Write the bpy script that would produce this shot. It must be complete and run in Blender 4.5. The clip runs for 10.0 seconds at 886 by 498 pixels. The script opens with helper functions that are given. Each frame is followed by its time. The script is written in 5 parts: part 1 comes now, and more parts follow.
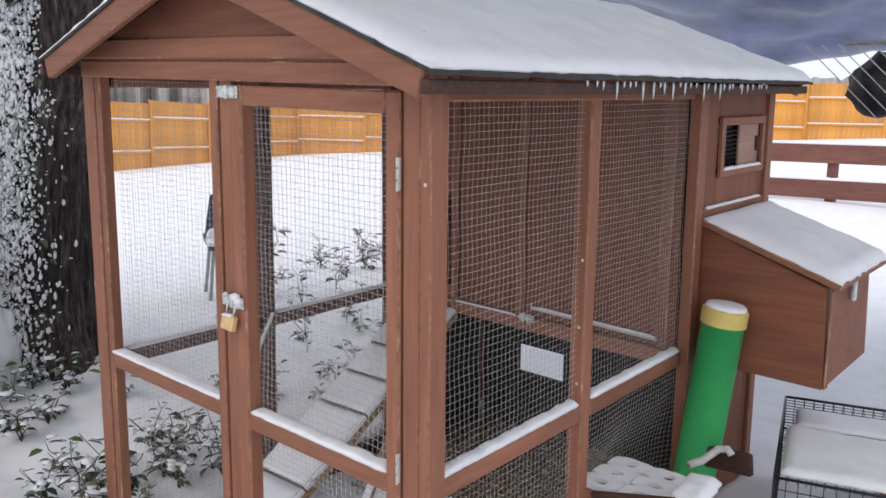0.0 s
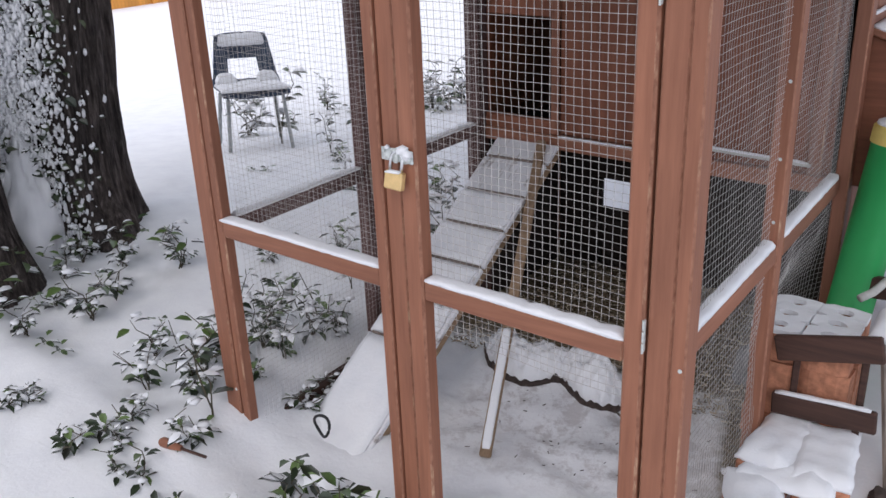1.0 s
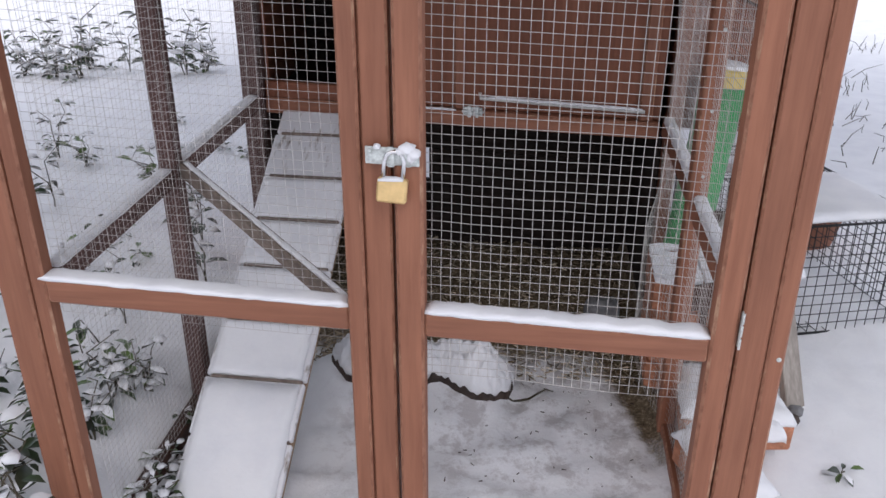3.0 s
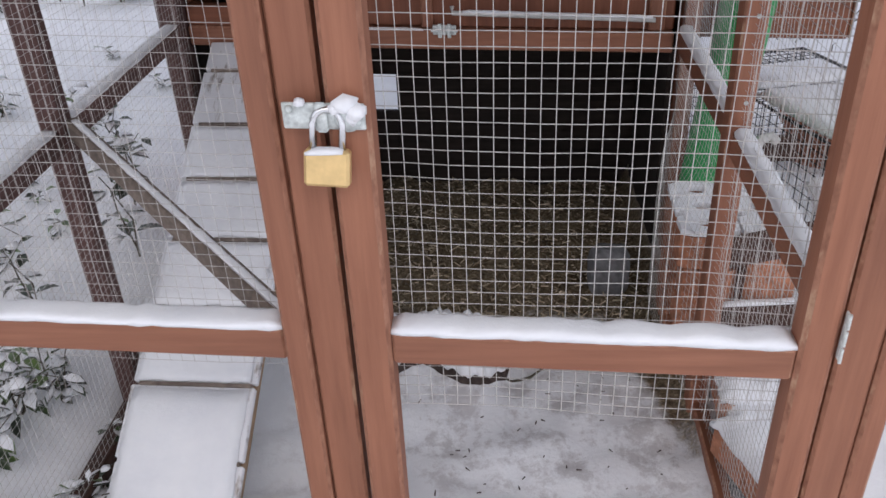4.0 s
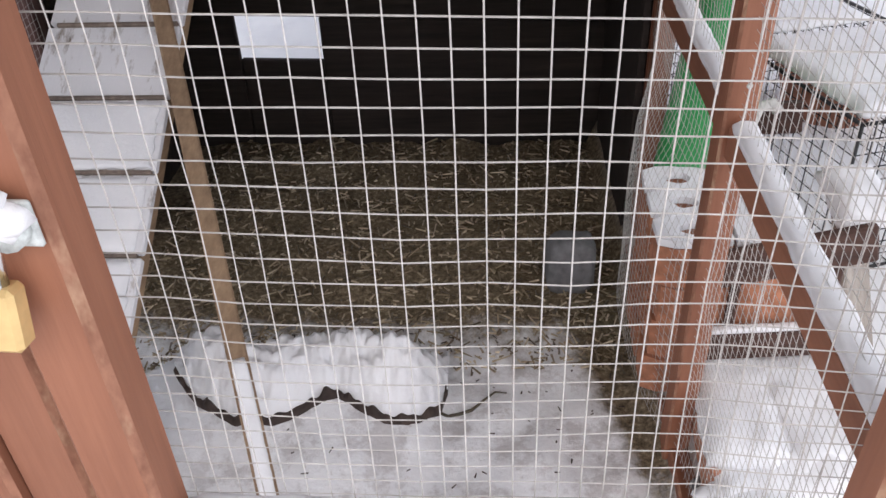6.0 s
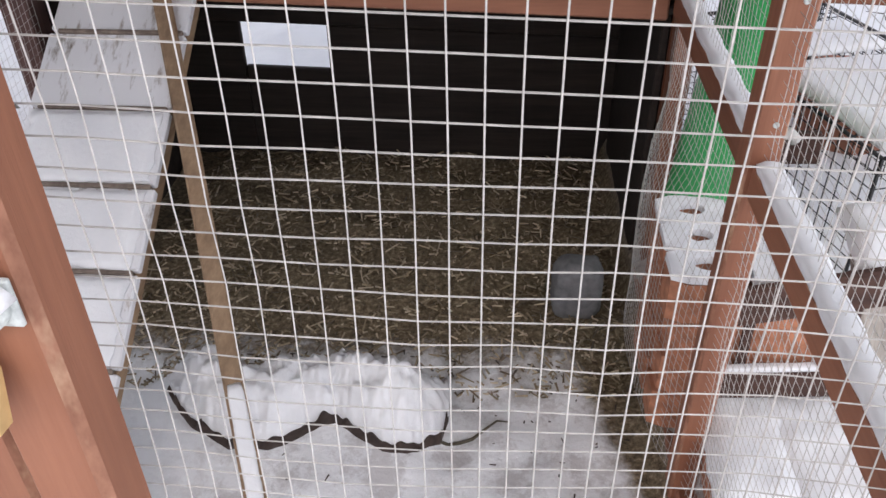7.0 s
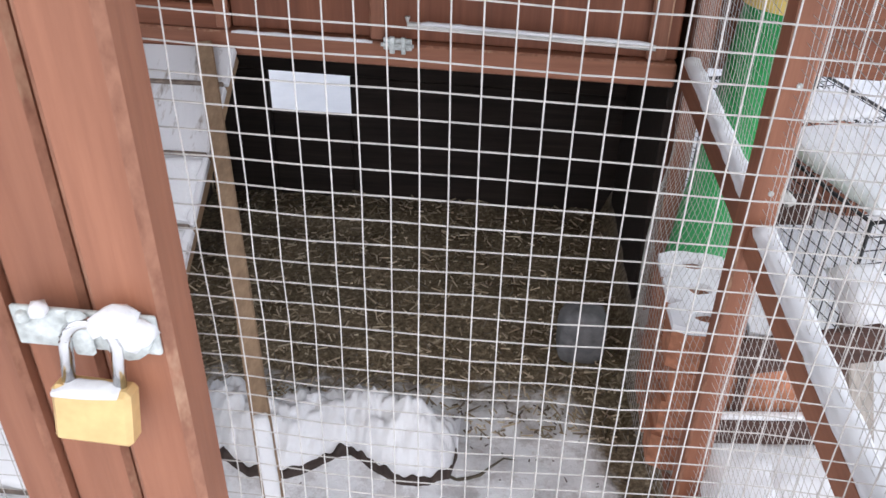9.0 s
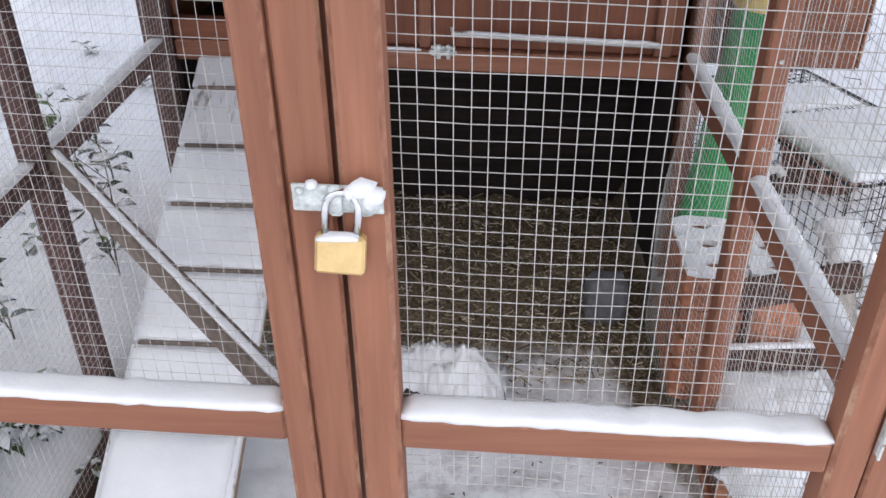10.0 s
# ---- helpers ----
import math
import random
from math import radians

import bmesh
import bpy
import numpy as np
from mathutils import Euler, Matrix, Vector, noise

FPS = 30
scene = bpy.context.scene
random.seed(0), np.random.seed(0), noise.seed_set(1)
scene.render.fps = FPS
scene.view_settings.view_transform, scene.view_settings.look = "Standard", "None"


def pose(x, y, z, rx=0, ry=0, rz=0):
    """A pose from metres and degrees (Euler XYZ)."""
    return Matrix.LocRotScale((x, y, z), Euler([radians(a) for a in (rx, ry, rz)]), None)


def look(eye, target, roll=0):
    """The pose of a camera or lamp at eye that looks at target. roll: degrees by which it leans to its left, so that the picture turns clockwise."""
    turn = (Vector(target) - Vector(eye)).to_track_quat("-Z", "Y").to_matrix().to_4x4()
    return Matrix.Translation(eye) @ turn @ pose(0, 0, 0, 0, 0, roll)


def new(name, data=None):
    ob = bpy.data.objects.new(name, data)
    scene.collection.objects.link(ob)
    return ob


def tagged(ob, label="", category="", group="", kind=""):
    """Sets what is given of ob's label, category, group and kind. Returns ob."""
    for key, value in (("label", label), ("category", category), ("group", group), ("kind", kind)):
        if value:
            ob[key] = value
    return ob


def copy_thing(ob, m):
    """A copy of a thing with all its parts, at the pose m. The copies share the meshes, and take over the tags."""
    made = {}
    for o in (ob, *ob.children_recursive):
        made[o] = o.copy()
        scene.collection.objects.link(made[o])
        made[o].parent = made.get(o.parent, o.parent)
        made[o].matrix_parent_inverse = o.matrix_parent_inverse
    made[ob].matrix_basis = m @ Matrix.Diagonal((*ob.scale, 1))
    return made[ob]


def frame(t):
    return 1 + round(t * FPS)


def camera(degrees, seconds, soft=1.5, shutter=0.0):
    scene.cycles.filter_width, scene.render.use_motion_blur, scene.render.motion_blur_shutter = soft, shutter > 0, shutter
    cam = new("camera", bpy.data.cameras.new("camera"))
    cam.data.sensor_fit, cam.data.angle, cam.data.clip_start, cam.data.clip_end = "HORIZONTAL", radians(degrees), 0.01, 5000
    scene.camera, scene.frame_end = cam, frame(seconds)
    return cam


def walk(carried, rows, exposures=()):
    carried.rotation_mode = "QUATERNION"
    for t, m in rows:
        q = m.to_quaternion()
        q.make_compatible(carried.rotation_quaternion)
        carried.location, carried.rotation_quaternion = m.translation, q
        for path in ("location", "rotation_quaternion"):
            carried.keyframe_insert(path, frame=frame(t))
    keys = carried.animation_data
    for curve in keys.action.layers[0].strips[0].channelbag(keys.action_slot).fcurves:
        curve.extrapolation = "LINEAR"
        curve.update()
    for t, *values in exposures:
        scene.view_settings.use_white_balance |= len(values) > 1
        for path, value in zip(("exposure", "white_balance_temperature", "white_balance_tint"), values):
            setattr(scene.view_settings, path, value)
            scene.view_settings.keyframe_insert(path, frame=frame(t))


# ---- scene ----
cam = camera(56.3, 10.0, shutter=0.1)
PATH = [
    (0, (0.835, -0.938, 0.996), (-0.444, 0.572, 0.709), 1.5),
    (0.2, (0.751, -0.979, 0.984), (-0.528, 0.523, 0.653), 0.8),
    (0.5, (0.614, -1.0, 0.974), (-0.646, 0.479, 0.499), -0.5),
    (1, (0.385, -1.015, 0.967), (-0.755, 0.484, 0.293), -1.5),
    (1.5, (0.187, -1.099, 0.995), (-0.691, 0.558, 0.299), -1.4),
    (2, (0.024, -1.019, 0.97), (-0.619, 0.73, 0.242), -1.2),
    (2.5, (-0.144, -0.988, 0.963), (-0.623, 0.797, 0.199), 0.1),
    (3, (-0.286, -0.951, 0.952), (-0.501, 0.872, 0.157), 0.3),
    (3.2, (-0.294, -0.903, 0.936), (-0.467, 0.897, 0.083), -0.6),
    (4.3, (-0.313, -0.522, 0.867), (-0.468, 1.213, -0.116), -3.3),
    (4.5, (-0.31, -0.462, 0.857), (-0.438, 1.27, -0.135), -3.5),
    (5, (-0.265, -0.347, 0.839), (-0.391, 1.351, -0.21), -3.2),
    (5.2, (-0.25, -0.322, 0.833), (-0.38, 1.352, -0.253), -3.4),
    (6.3, (-0.248, -0.274, 0.832), (-0.361, 1.362, -0.314), -2.1),
    (6.5, (-0.249, -0.261, 0.836), (-0.365, 1.371, -0.314), -1.8),
    (7, (-0.26, -0.241, 0.841), (-0.371, 1.399, -0.298), -0.8),
    (7.5, (-0.268, -0.231, 0.843), (-0.371, 1.419, -0.284), -0.1),
    (8, (-0.272, -0.224, 0.849), (-0.375, 1.432, -0.269), 0.2),
    (8.5, (-0.275, -0.243, 0.868), (-0.382, 1.428, -0.226), 0.6),
    (9, (-0.281, -0.302, 0.89), (-0.394, 1.391, -0.169), 1.2),
    (9.5, (-0.327, -0.435, 0.894), (-0.438, 1.277, -0.134), 0.4),
    (10, (-0.349, -0.542, 0.926), (-0.46, 1.184, -0.079), -0.6),
]
SKY, SUN = 0.12, 0.8
LIGHT = [(0.0, 0.10, 6350, 13), (0.5, 0.16, 6250, 13), (1.0, 0.15, 6200, 14), (1.5, 0.08, 6200, 14), (2.0, 0.16, 6200, 14), (2.5, 0.15, 6200, 15), (3.0, 0.16, 6200, 15), (4.5, 0.47, 6350, 14), (5.0, 0.75, 6500, 14), (6.5, 0.78, 6500, 14), (7.5, 0.84, 6350, 13), (9.0, 0.95, 6250, 12), (10.0, 0.64, 6150, 12)]
walk(cam, [(t, look(e, g, r)) for t, e, g, r in PATH], LIGHT)

# ---- world and light ----
world = bpy.data.worlds.new("world")
scene.world = world
world.use_nodes = True
wn, wl = world.node_tree.nodes, world.node_tree.links
sky = wn.new("ShaderNodeTexSky")
sky.sky_type = "NISHITA"
sky.sun_disc = False
sky.sun_elevation = radians(48)
sky.sun_rotation = radians(200)
sky.air_density, sky.dust_density, sky.ozone_density = 1.0, 6.0, 1.0
cloud = wn.new("ShaderNodeMix")
cloud.data_type = "RGBA"
cloud.inputs[0].default_value = 0.8
cloud.inputs[7].default_value = (9.0, 9.3, 9.9, 1)
wl.new(sky.outputs[0], cloud.inputs[6])
wl.new(cloud.outputs[2], wn["Background"].inputs[0])
wn["Background"].inputs[1].default_value = SKY
sun = new("sun", bpy.data.lights.new("sun", "SUN"))
sun.data.energy, sun.data.angle, sun.data.color = SUN, radians(40), (1.0, 0.97, 0.93)
sun.matrix_world = look((0, 0, 0), (-math.sin(radians(200)) * -0.6, 0.66, -0.9))

# ---- materials ----


def nodes_of(name, rough=0.6, metal=0.0, spec=0.4):
    m = bpy.data.materials.new(name)
    m.use_nodes = True
    nt = m.node_tree
    b = nt.nodes["Principled BSDF"]
    b.inputs["Roughness"].default_value = rough
    b.inputs["Metallic"].default_value = metal
    b.inputs["Specular IOR Level"].default_value = spec
    return m, nt, b


def coords(nt, scale, which="Object"):
    tc = nt.nodes.new("ShaderNodeTexCoord")
    mp = nt.nodes.new("ShaderNodeMapping")
    mp.inputs["Scale"].default_value = scale
    nt.links.new(tc.outputs[which], mp.inputs[0])
    return mp.outputs[0]


def noise_of(nt, vec, scale, detail=5.0, rough=0.6):
    n = nt.nodes.new("ShaderNodeTexNoise")
    n.inputs["Scale"].default_value, n.inputs["Detail"].default_value, n.inputs["Roughness"].default_value = scale, detail, rough
    nt.links.new(vec, n.inputs["Vector"])
    return n.outputs["Fac"]


def ramp_of(nt, fac, stops):
    r = nt.nodes.new("ShaderNodeValToRGB")
    while len(r.color_ramp.elements) < len(stops):
        r.color_ramp.elements.new(0.5)
    for e, (p, c) in zip(r.color_ramp.elements, stops):
        e.position, e.color = p, (*c, 1)
    nt.links.new(fac, r.inputs[0])
    return r.outputs[0]


def mix_of(nt, fac, a, b, mode="MIX"):
    m = nt.nodes.new("ShaderNodeMix")
    m.data_type, m.blend_type = "RGBA", mode
    for sock, v in ((m.inputs[0], fac), (m.inputs[6], a), (m.inputs[7], b)):
        if isinstance(v, (int, float)):
            sock.default_value = v
        elif isinstance(v, tuple):
            sock.default_value = (*v, 1)
        else:
            nt.links.new(v, sock)
    return m.outputs[2]


def bump_of(nt, b, fac, strength, dist):
    u = nt.nodes.new("ShaderNodeBump")
    u.inputs["Strength"].default_value, u.inputs["Distance"].default_value = strength, dist
    nt.links.new(fac, u.inputs["Height"])
    nt.links.new(u.outputs[0], b.inputs["Normal"])


def wood(name, dark, light, axis, rough=0.62, grain=1.0):
    """Board wood with the grain along one axis."""
    m, nt, b = nodes_of(name, rough)
    s = [90.0, 90.0, 90.0]
    s["xyz".index(axis)] = 5.0
    fine = noise_of(nt, coords(nt, s), 1.0 * grain, 6, 0.65)
    s2 = [14.0, 14.0, 14.0]
    s2["xyz".index(axis)] = 2.5
    wide = noise_of(nt, coords(nt, s2), 1.0, 4, 0.6)
    mid = tuple((a + c) / 2 for a, c in zip(dark, light))
    col = ramp_of(nt, fine, [(0.25, dark), (0.55, mid), (0.8, light)])
    stain = ramp_of(nt, wide, [(0.3, (0.82, 0.8, 0.79)), (0.62, (1.08, 1.06, 1.04))])
    col = mix_of(nt, 1.0, col, stain, "MULTIPLY")
    info = nt.nodes.new("ShaderNodeObjectInfo")
    tint = ramp_of(nt, info.outputs["Random"], [(0.0, (0.86, 0.85, 0.85)), (1.0, (1.12, 1.1, 1.08))])
    col = mix_of(nt, 1.0, col, tint, "MULTIPLY")
    nt.links.new(col, b.inputs["Base Color"])
    bump_of(nt, b, fine, 0.35, 0.002)
    return m


def plain(name, col, rough=0.5, metal=0.0, var=0.15, scale=30.0, bump=0.1, spec=0.4):
    m, nt, b = nodes_of(name, rough, metal, spec)
    f = noise_of(nt, coords(nt, (1, 1, 1)), scale, 6, 0.6)
    g = noise_of(nt, coords(nt, (1, 1, 1)), scale * 0.12, 3, 0.5)
    lo, hi = tuple(c * (1 - var) for c in col), tuple(min(1, c * (1 + var)) for c in col)
    a = ramp_of(nt, f, [(0.3, lo), (0.7, hi)])
    c = mix_of(nt, 1.0, a, ramp_of(nt, g, [(0.3, (1 - var,) * 3), (0.7, (1.0,) * 3)]), "MULTIPLY")
    nt.links.new(c, b.inputs["Base Color"])
    bump_of(nt, b, f, bump, 0.003)
    return m


BROWN_D, BROWN_L = (0.205, 0.083, 0.048), (0.325, 0.144, 0.086)
stain_x, stain_y, stain_z = (wood("brown_stain_" + a, BROWN_D, BROWN_L, a) for a in "xyz")
panel_x = wood("brown_panel", (0.155, 0.054, 0.028), (0.26, 0.100, 0.053), "x")
panel_z = wood("brown_panel_upright", (0.155, 0.054, 0.028), (0.26, 0.100, 0.053), "z")
# darker, greyer brown for the left side posts and rails
dark_stain_y, dark_stain_z = (wood("darker_stain_" + a, (0.075, 0.040, 0.037), (0.165, 0.092, 0.082), a, 0.75) for a in "yz")
bare = wood("bare_wood", (0.20, 0.13, 0.08), (0.42, 0.30, 0.19), "y", 0.8)
bare_z = wood("bare_wood_upright", (0.20, 0.12, 0.07), (0.44, 0.29, 0.17), "z", 0.8)
grey_wood = wood("weathered_wood", (0.10, 0.08, 0.07), (0.29, 0.24, 0.20), "y", 0.85)
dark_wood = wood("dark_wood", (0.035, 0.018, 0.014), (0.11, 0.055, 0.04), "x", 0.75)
# near-black colour stands for deep shade under and inside the raised house
shade_wood = wood("shade_darkened_wood", (0.012, 0.009, 0.008), (0.045, 0.032, 0.026), "x", 0.85)
old_board = wood("weathered_board", (0.20, 0.18, 0.16), (0.44, 0.41, 0.37), "z", 0.85)
plywood = wood("pale_plywood", (0.34, 0.20, 0.15), (0.48, 0.32, 0.25), "y", 0.7)
fence_wood = wood("orange_fence_wood", (0.55, 0.24, 0.045), (0.82, 0.42, 0.09), "z", 0.7, 0.4)
ranch_wood = wood("ranch_board_wood", (0.13, 0.05, 0.04), (0.24, 0.11, 0.085), "x", 0.8)
galv = plain("galvanised_wire", (0.56, 0.535, 0.51), 0.5, 0.15, 0.2, 120, 0.05)
zinc = plain("zinc_plate", (0.66, 0.70, 0.68), 0.45, 0.2, 0.3, 160, 0.2)
chrome = plain("polished_steel", (0.72, 0.72, 0.73), 0.15, 1.0, 0.05, 60, 0.02)
brass = plain("brushed_brass", (0.76, 0.54, 0.25), 0.42, 0.5, 0.10, 80, 0.08)
black_wire = plain("black_coated_wire", (0.02, 0.02, 0.022), 0.45, 0.2, 0.3, 90, 0.05)
green_pvc = plain("green_paint", (0.035, 0.36, 0.10), 0.42, 0.0, 0.08, 8, 0.03)
yellow_pvc = plain("yellow_cap_plastic", (0.66, 0.50, 0.14), 0.5, 0.0, 0.12, 20, 0.05)
roof_felt = plain("grey_roof_felt", (0.06, 0.058, 0.055), 0.9, 0.0, 0.4, 200, 0.6)
chair_blue = plain("navy_plastic", (0.025, 0.045, 0.085), 0.45, 0.0, 0.2, 20, 0.05)
tube_grey = plain("grey_tube_steel", (0.36, 0.38, 0.38), 0.35, 0.5, 0.2, 40, 0.05)
tarp_blue = plain("blue_tarp", (0.15, 0.18, 0.32), 0.35, 0.0, 0.35, 4, 0.4)
concrete = plain("grey_concrete", (0.20, 0.20, 0.205), 0.9, 0.0, 0.25, 60, 0.5)
black_box = plain("black_plastic", (0.015, 0.015, 0.018), 0.4, 0.0, 0.3, 30, 0.1)
clay = plain("terracotta", (0.33, 0.14, 0.085), 0.8, 0.0, 0.2, 40, 0.2)
brick_mat = plain("orange_brick", (0.46, 0.20, 0.115), 0.9, 0.0, 0.3, 70, 0.6)
edging_mat = plain("dark_edging", (0.065, 0.045, 0.038), 0.8, 0.0, 0.4, 50, 0.4)
stem_mat = plain("plant_stem", (0.09, 0.075, 0.05), 0.8, 0.0, 0.3, 60, 0.2)
# distance haze is mixed into this pale woods colour
haze_wood = plain("hazed_woods", (0.50, 0.46, 0.43), 1.0, 0.0, 0.25, 0.5, 0.0)
white_paint = plain("weathered_white_paint", (0.58, 0.57, 0.54), 0.75, 0.0, 0.2, 40, 0.3)
ice = plain("ice", (0.75, 0.78, 0.80), 0.12, 0.0, 0.05, 40, 0.1, 0.6)


def make_snow():
    m, nt, b = nodes_of("snow", 0.75, 0.0, 0.25)
    f = noise_of(nt, coords(nt, (1, 1, 1)), 130, 6, 0.7)
    g = noise_of(nt, coords(nt, (1, 1, 1)), 9, 4, 0.6)
    nt.links.new(ramp_of(nt, g, [(0.3, (0.76, 0.77, 0.80)), (0.6, (0.84, 0.845, 0.86))]), b.inputs["Base Color"])
    bump_of(nt, b, f, 0.35, 0.004)
    return m


snow = make_snow()


def make_thin_snow():
    """Thin frost over weathered boards, rubbed through in streaks."""
    m, nt, b = nodes_of("thin_snow", 0.85, 0.0, 0.2)
    streak = noise_of(nt, coords(nt, (60, 16, 16)), 1.0, 6, 0.7)
    board = noise_of(nt, coords(nt, (120, 8, 8)), 1.0, 5, 0.6)
    under = ramp_of(nt, board, [(0.3, (0.17, 0.14, 0.12)), (0.7, (0.38, 0.32, 0.27))])
    cover = ramp_of(nt, streak, [(0.30, (0, 0, 0)), (0.44, (1, 1, 1))])
    nt.links.new(mix_of(nt, cover, under, (0.74, 0.74, 0.76)), b.inputs["Base Color"])
    bump_of(nt, b, streak, 0.3, 0.003)
    return m


thin_snow = make_thin_snow()


def make_ground():
    """Snow, with trodden earth and straw showing under the raised house of the coop."""
    m, nt, b = nodes_of("snowy_ground", 0.8, 0.0, 0.2)
    geo = nt.nodes.new("ShaderNodeNewGeometry")
    sep = nt.nodes.new("ShaderNodeSeparateXYZ")
    nt.links.new(geo.outputs["Position"], sep.inputs[0])
    f = noise_of(nt, geo.outputs["Position"], 120, 6, 0.7)
    g = noise_of(nt, geo.outputs["Position"], 9, 5, 0.65)
    p = noise_of(nt, geo.outputs["Position"], 34, 6, 0.75)

    def step(sock, lo, hi):
        r = nt.nodes.new("ShaderNodeMapRange")
        r.interpolation_type = "SMOOTHSTEP"
        r.inputs[1].default_value, r.inputs[2].default_value = lo, hi
        nt.links.new(sock, r.inputs[0])
        return r.outputs[0]

    def times(a, c):
        n = nt.nodes.new("ShaderNodeMath")
        n.operation = "MULTIPLY"
        nt.links.new(a, n.inputs[0])
        nt.links.new(c, n.inputs[1])
        return n.outputs[0]

    def plus(a, c, k):
        n = nt.nodes.new("ShaderNodeMath")
        n.operation = "MULTIPLY_ADD"
        n.inputs[1].default_value = k
        nt.links.new(c, n.inputs[0])
        nt.links.new(a, n.inputs[2])
        return n.outputs[0]

    y_noisy = plus(plus(sep.outputs[1], p, 0.22), step(sep.outputs[0], -0.15, -0.005), 0.34)
    area = times(times(step(y_noisy, 0.80, 0.91), step(sep.outputs[1], 1.56, 1.50)), times(step(sep.outputs[0], -1.0, -0.965), step(sep.outputs[0], 0.03, -0.02)))
    inside = times(times(step(sep.outputs[1], 0.10, 0.4), step(sep.outputs[1], 1.5, 1.2)), times(step(sep.outputs[0], -0.75, -0.6), step(sep.outputs[0], 0.04, 0.0)))
    trod = times(inside, step(noise_of(nt, geo.outputs["Position"], 16, 6, 0.75), 0.46, 0.62))
    fleck = times(inside, step(p, 0.62, 0.72))
    white = ramp_of(nt, g, [(0.3, (0.77, 0.775, 0.80)), (0.6, (0.84, 0.845, 0.86))])
    earth = ramp_of(nt, f, [(0.32, (0.065, 0.048, 0.032)), (0.52, (0.20, 0.155, 0.10)), (0.70, (0.42, 0.345, 0.24))])
    col = mix_of(nt, fleck, white, (0.60, 0.57, 0.55))
    half = nt.nodes.new("ShaderNodeMath")
    half.operation = "MULTIPLY"
    half.inputs[1].default_value = 0.75
    nt.links.new(trod, half.inputs[0])
    col = mix_of(nt, half.outputs[0], col, (0.50, 0.475, 0.475))
    nt.links.new(mix_of(nt, area, col, earth), b.inputs["Base Color"])
    bump_of(nt, b, f, 0.4, 0.005)
    return m


ground_mat = make_ground()


def make_bark():
    m, nt, b = nodes_of("grey_bark", 0.9, 0.0, 0.2)
    f = noise_of(nt, coords(nt, (60, 60, 9)), 1.0, 7, 0.7)
    g = noise_of(nt, coords(nt, (1, 1, 1)), 5, 4, 0.6)
    c = ramp_of(nt, f, [(0.36, (0.018, 0.015, 0.014)), (0.54, (0.085, 0.072, 0.068)), (0.72, (0.25, 0.215, 0.205))])
    nt.links.new(mix_of(nt, 1.0, c, ramp_of(nt, g, [(0.3, (0.7, 0.7, 0.7)), (0.7, (1.1, 1.05, 1.0))]), "MULTIPLY"), b.inputs["Base Color"])
    bump_of(nt, b, f, 1.0, 0.018)
    return m


bark = make_bark()


def make_leaf(name, lo, mid, hi):
    m, nt, b = nodes_of(name, 0.35, 0.0, 0.5)
    geo = nt.nodes.new("ShaderNodeNewGeometry")
    c = ramp_of(nt, geo.outputs["Random Per Island"], [(0.0, lo), (0.6, mid), (1.0, hi)])
    f = noise_of(nt, coords(nt, (1, 1, 1)), 160, 4, 0.6)
    nt.links.new(mix_of(nt, 1.0, c, ramp_of(nt, f, [(0.3, (0.7, 0.7, 0.7)), (0.7, (1.15, 1.15, 1.15))]), "MULTIPLY"), b.inputs["Base Color"])
    return m


leaf_mat = make_leaf("green_leaf", (0.022, 0.022, 0.016), (0.034, 0.06, 0.024), (0.12, 0.19, 0.05))
ivy_mat = make_leaf("ivy_leaf", (0.015, 0.022, 0.014), (0.04, 0.06, 0.025), (0.10, 0.12, 0.06))
straw_mat = make_leaf("straw", (0.10, 0.075, 0.05), (0.36, 0.285, 0.185), (0.66, 0.56, 0.41))



def make_worn():
    """Arrises where the stain has rubbed through to pale wood in places."""
    m, nt, b = nodes_of("worn_edge", 0.7)
    f = noise_of(nt, coords(nt, (22, 22, 9)), 1.0, 5, 0.7)
    g = noise_of(nt, coords(nt, (120, 120, 60)), 1.0, 4, 0.6)
    base = ramp_of(nt, g, [(0.3, (0.20, 0.082, 0.048)), (0.7, (0.36, 0.17, 0.105))])
    pale = ramp_of(nt, g, [(0.3, (0.42, 0.25, 0.15)), (0.7, (0.60, 0.42, 0.28))])
    cover = ramp_of(nt, f, [(0.55, (0, 0, 0)), (0.68, (0.8, 0.8, 0.8))])
    nt.links.new(mix_of(nt, cover, base, pale), b.inputs["Base Color"])
    return m


worn_edge = make_worn()
STAINED = (stain_x, stain_y, stain_z)

# ---- builders ----


def part(name, bm, mat, parent=None, label="", smooth=False):
    me = bpy.data.meshes.new(name)
    bm.to_mesh(me)
    bm.free()
    return dress(name, me, mat, parent, label, smooth)


def dress(name, me, mat, parent=None, label="", smooth=False):
    me.materials.append(mat)
    if smooth:
        for p in me.polygons:
            p.use_smooth = True
    ob = new(name, me)
    if parent:
        ob.parent = parent
    if label:
        tagged(ob, label)
    return ob


def from_lists(name, verts, faces, mat, parent=None, label="", smooth=False):
    me = bpy.data.meshes.new(name)
    me.from_pydata([tuple(v) for v in verts], [], faces)
    me.update()
    return dress(name, me, mat, parent, label, smooth)


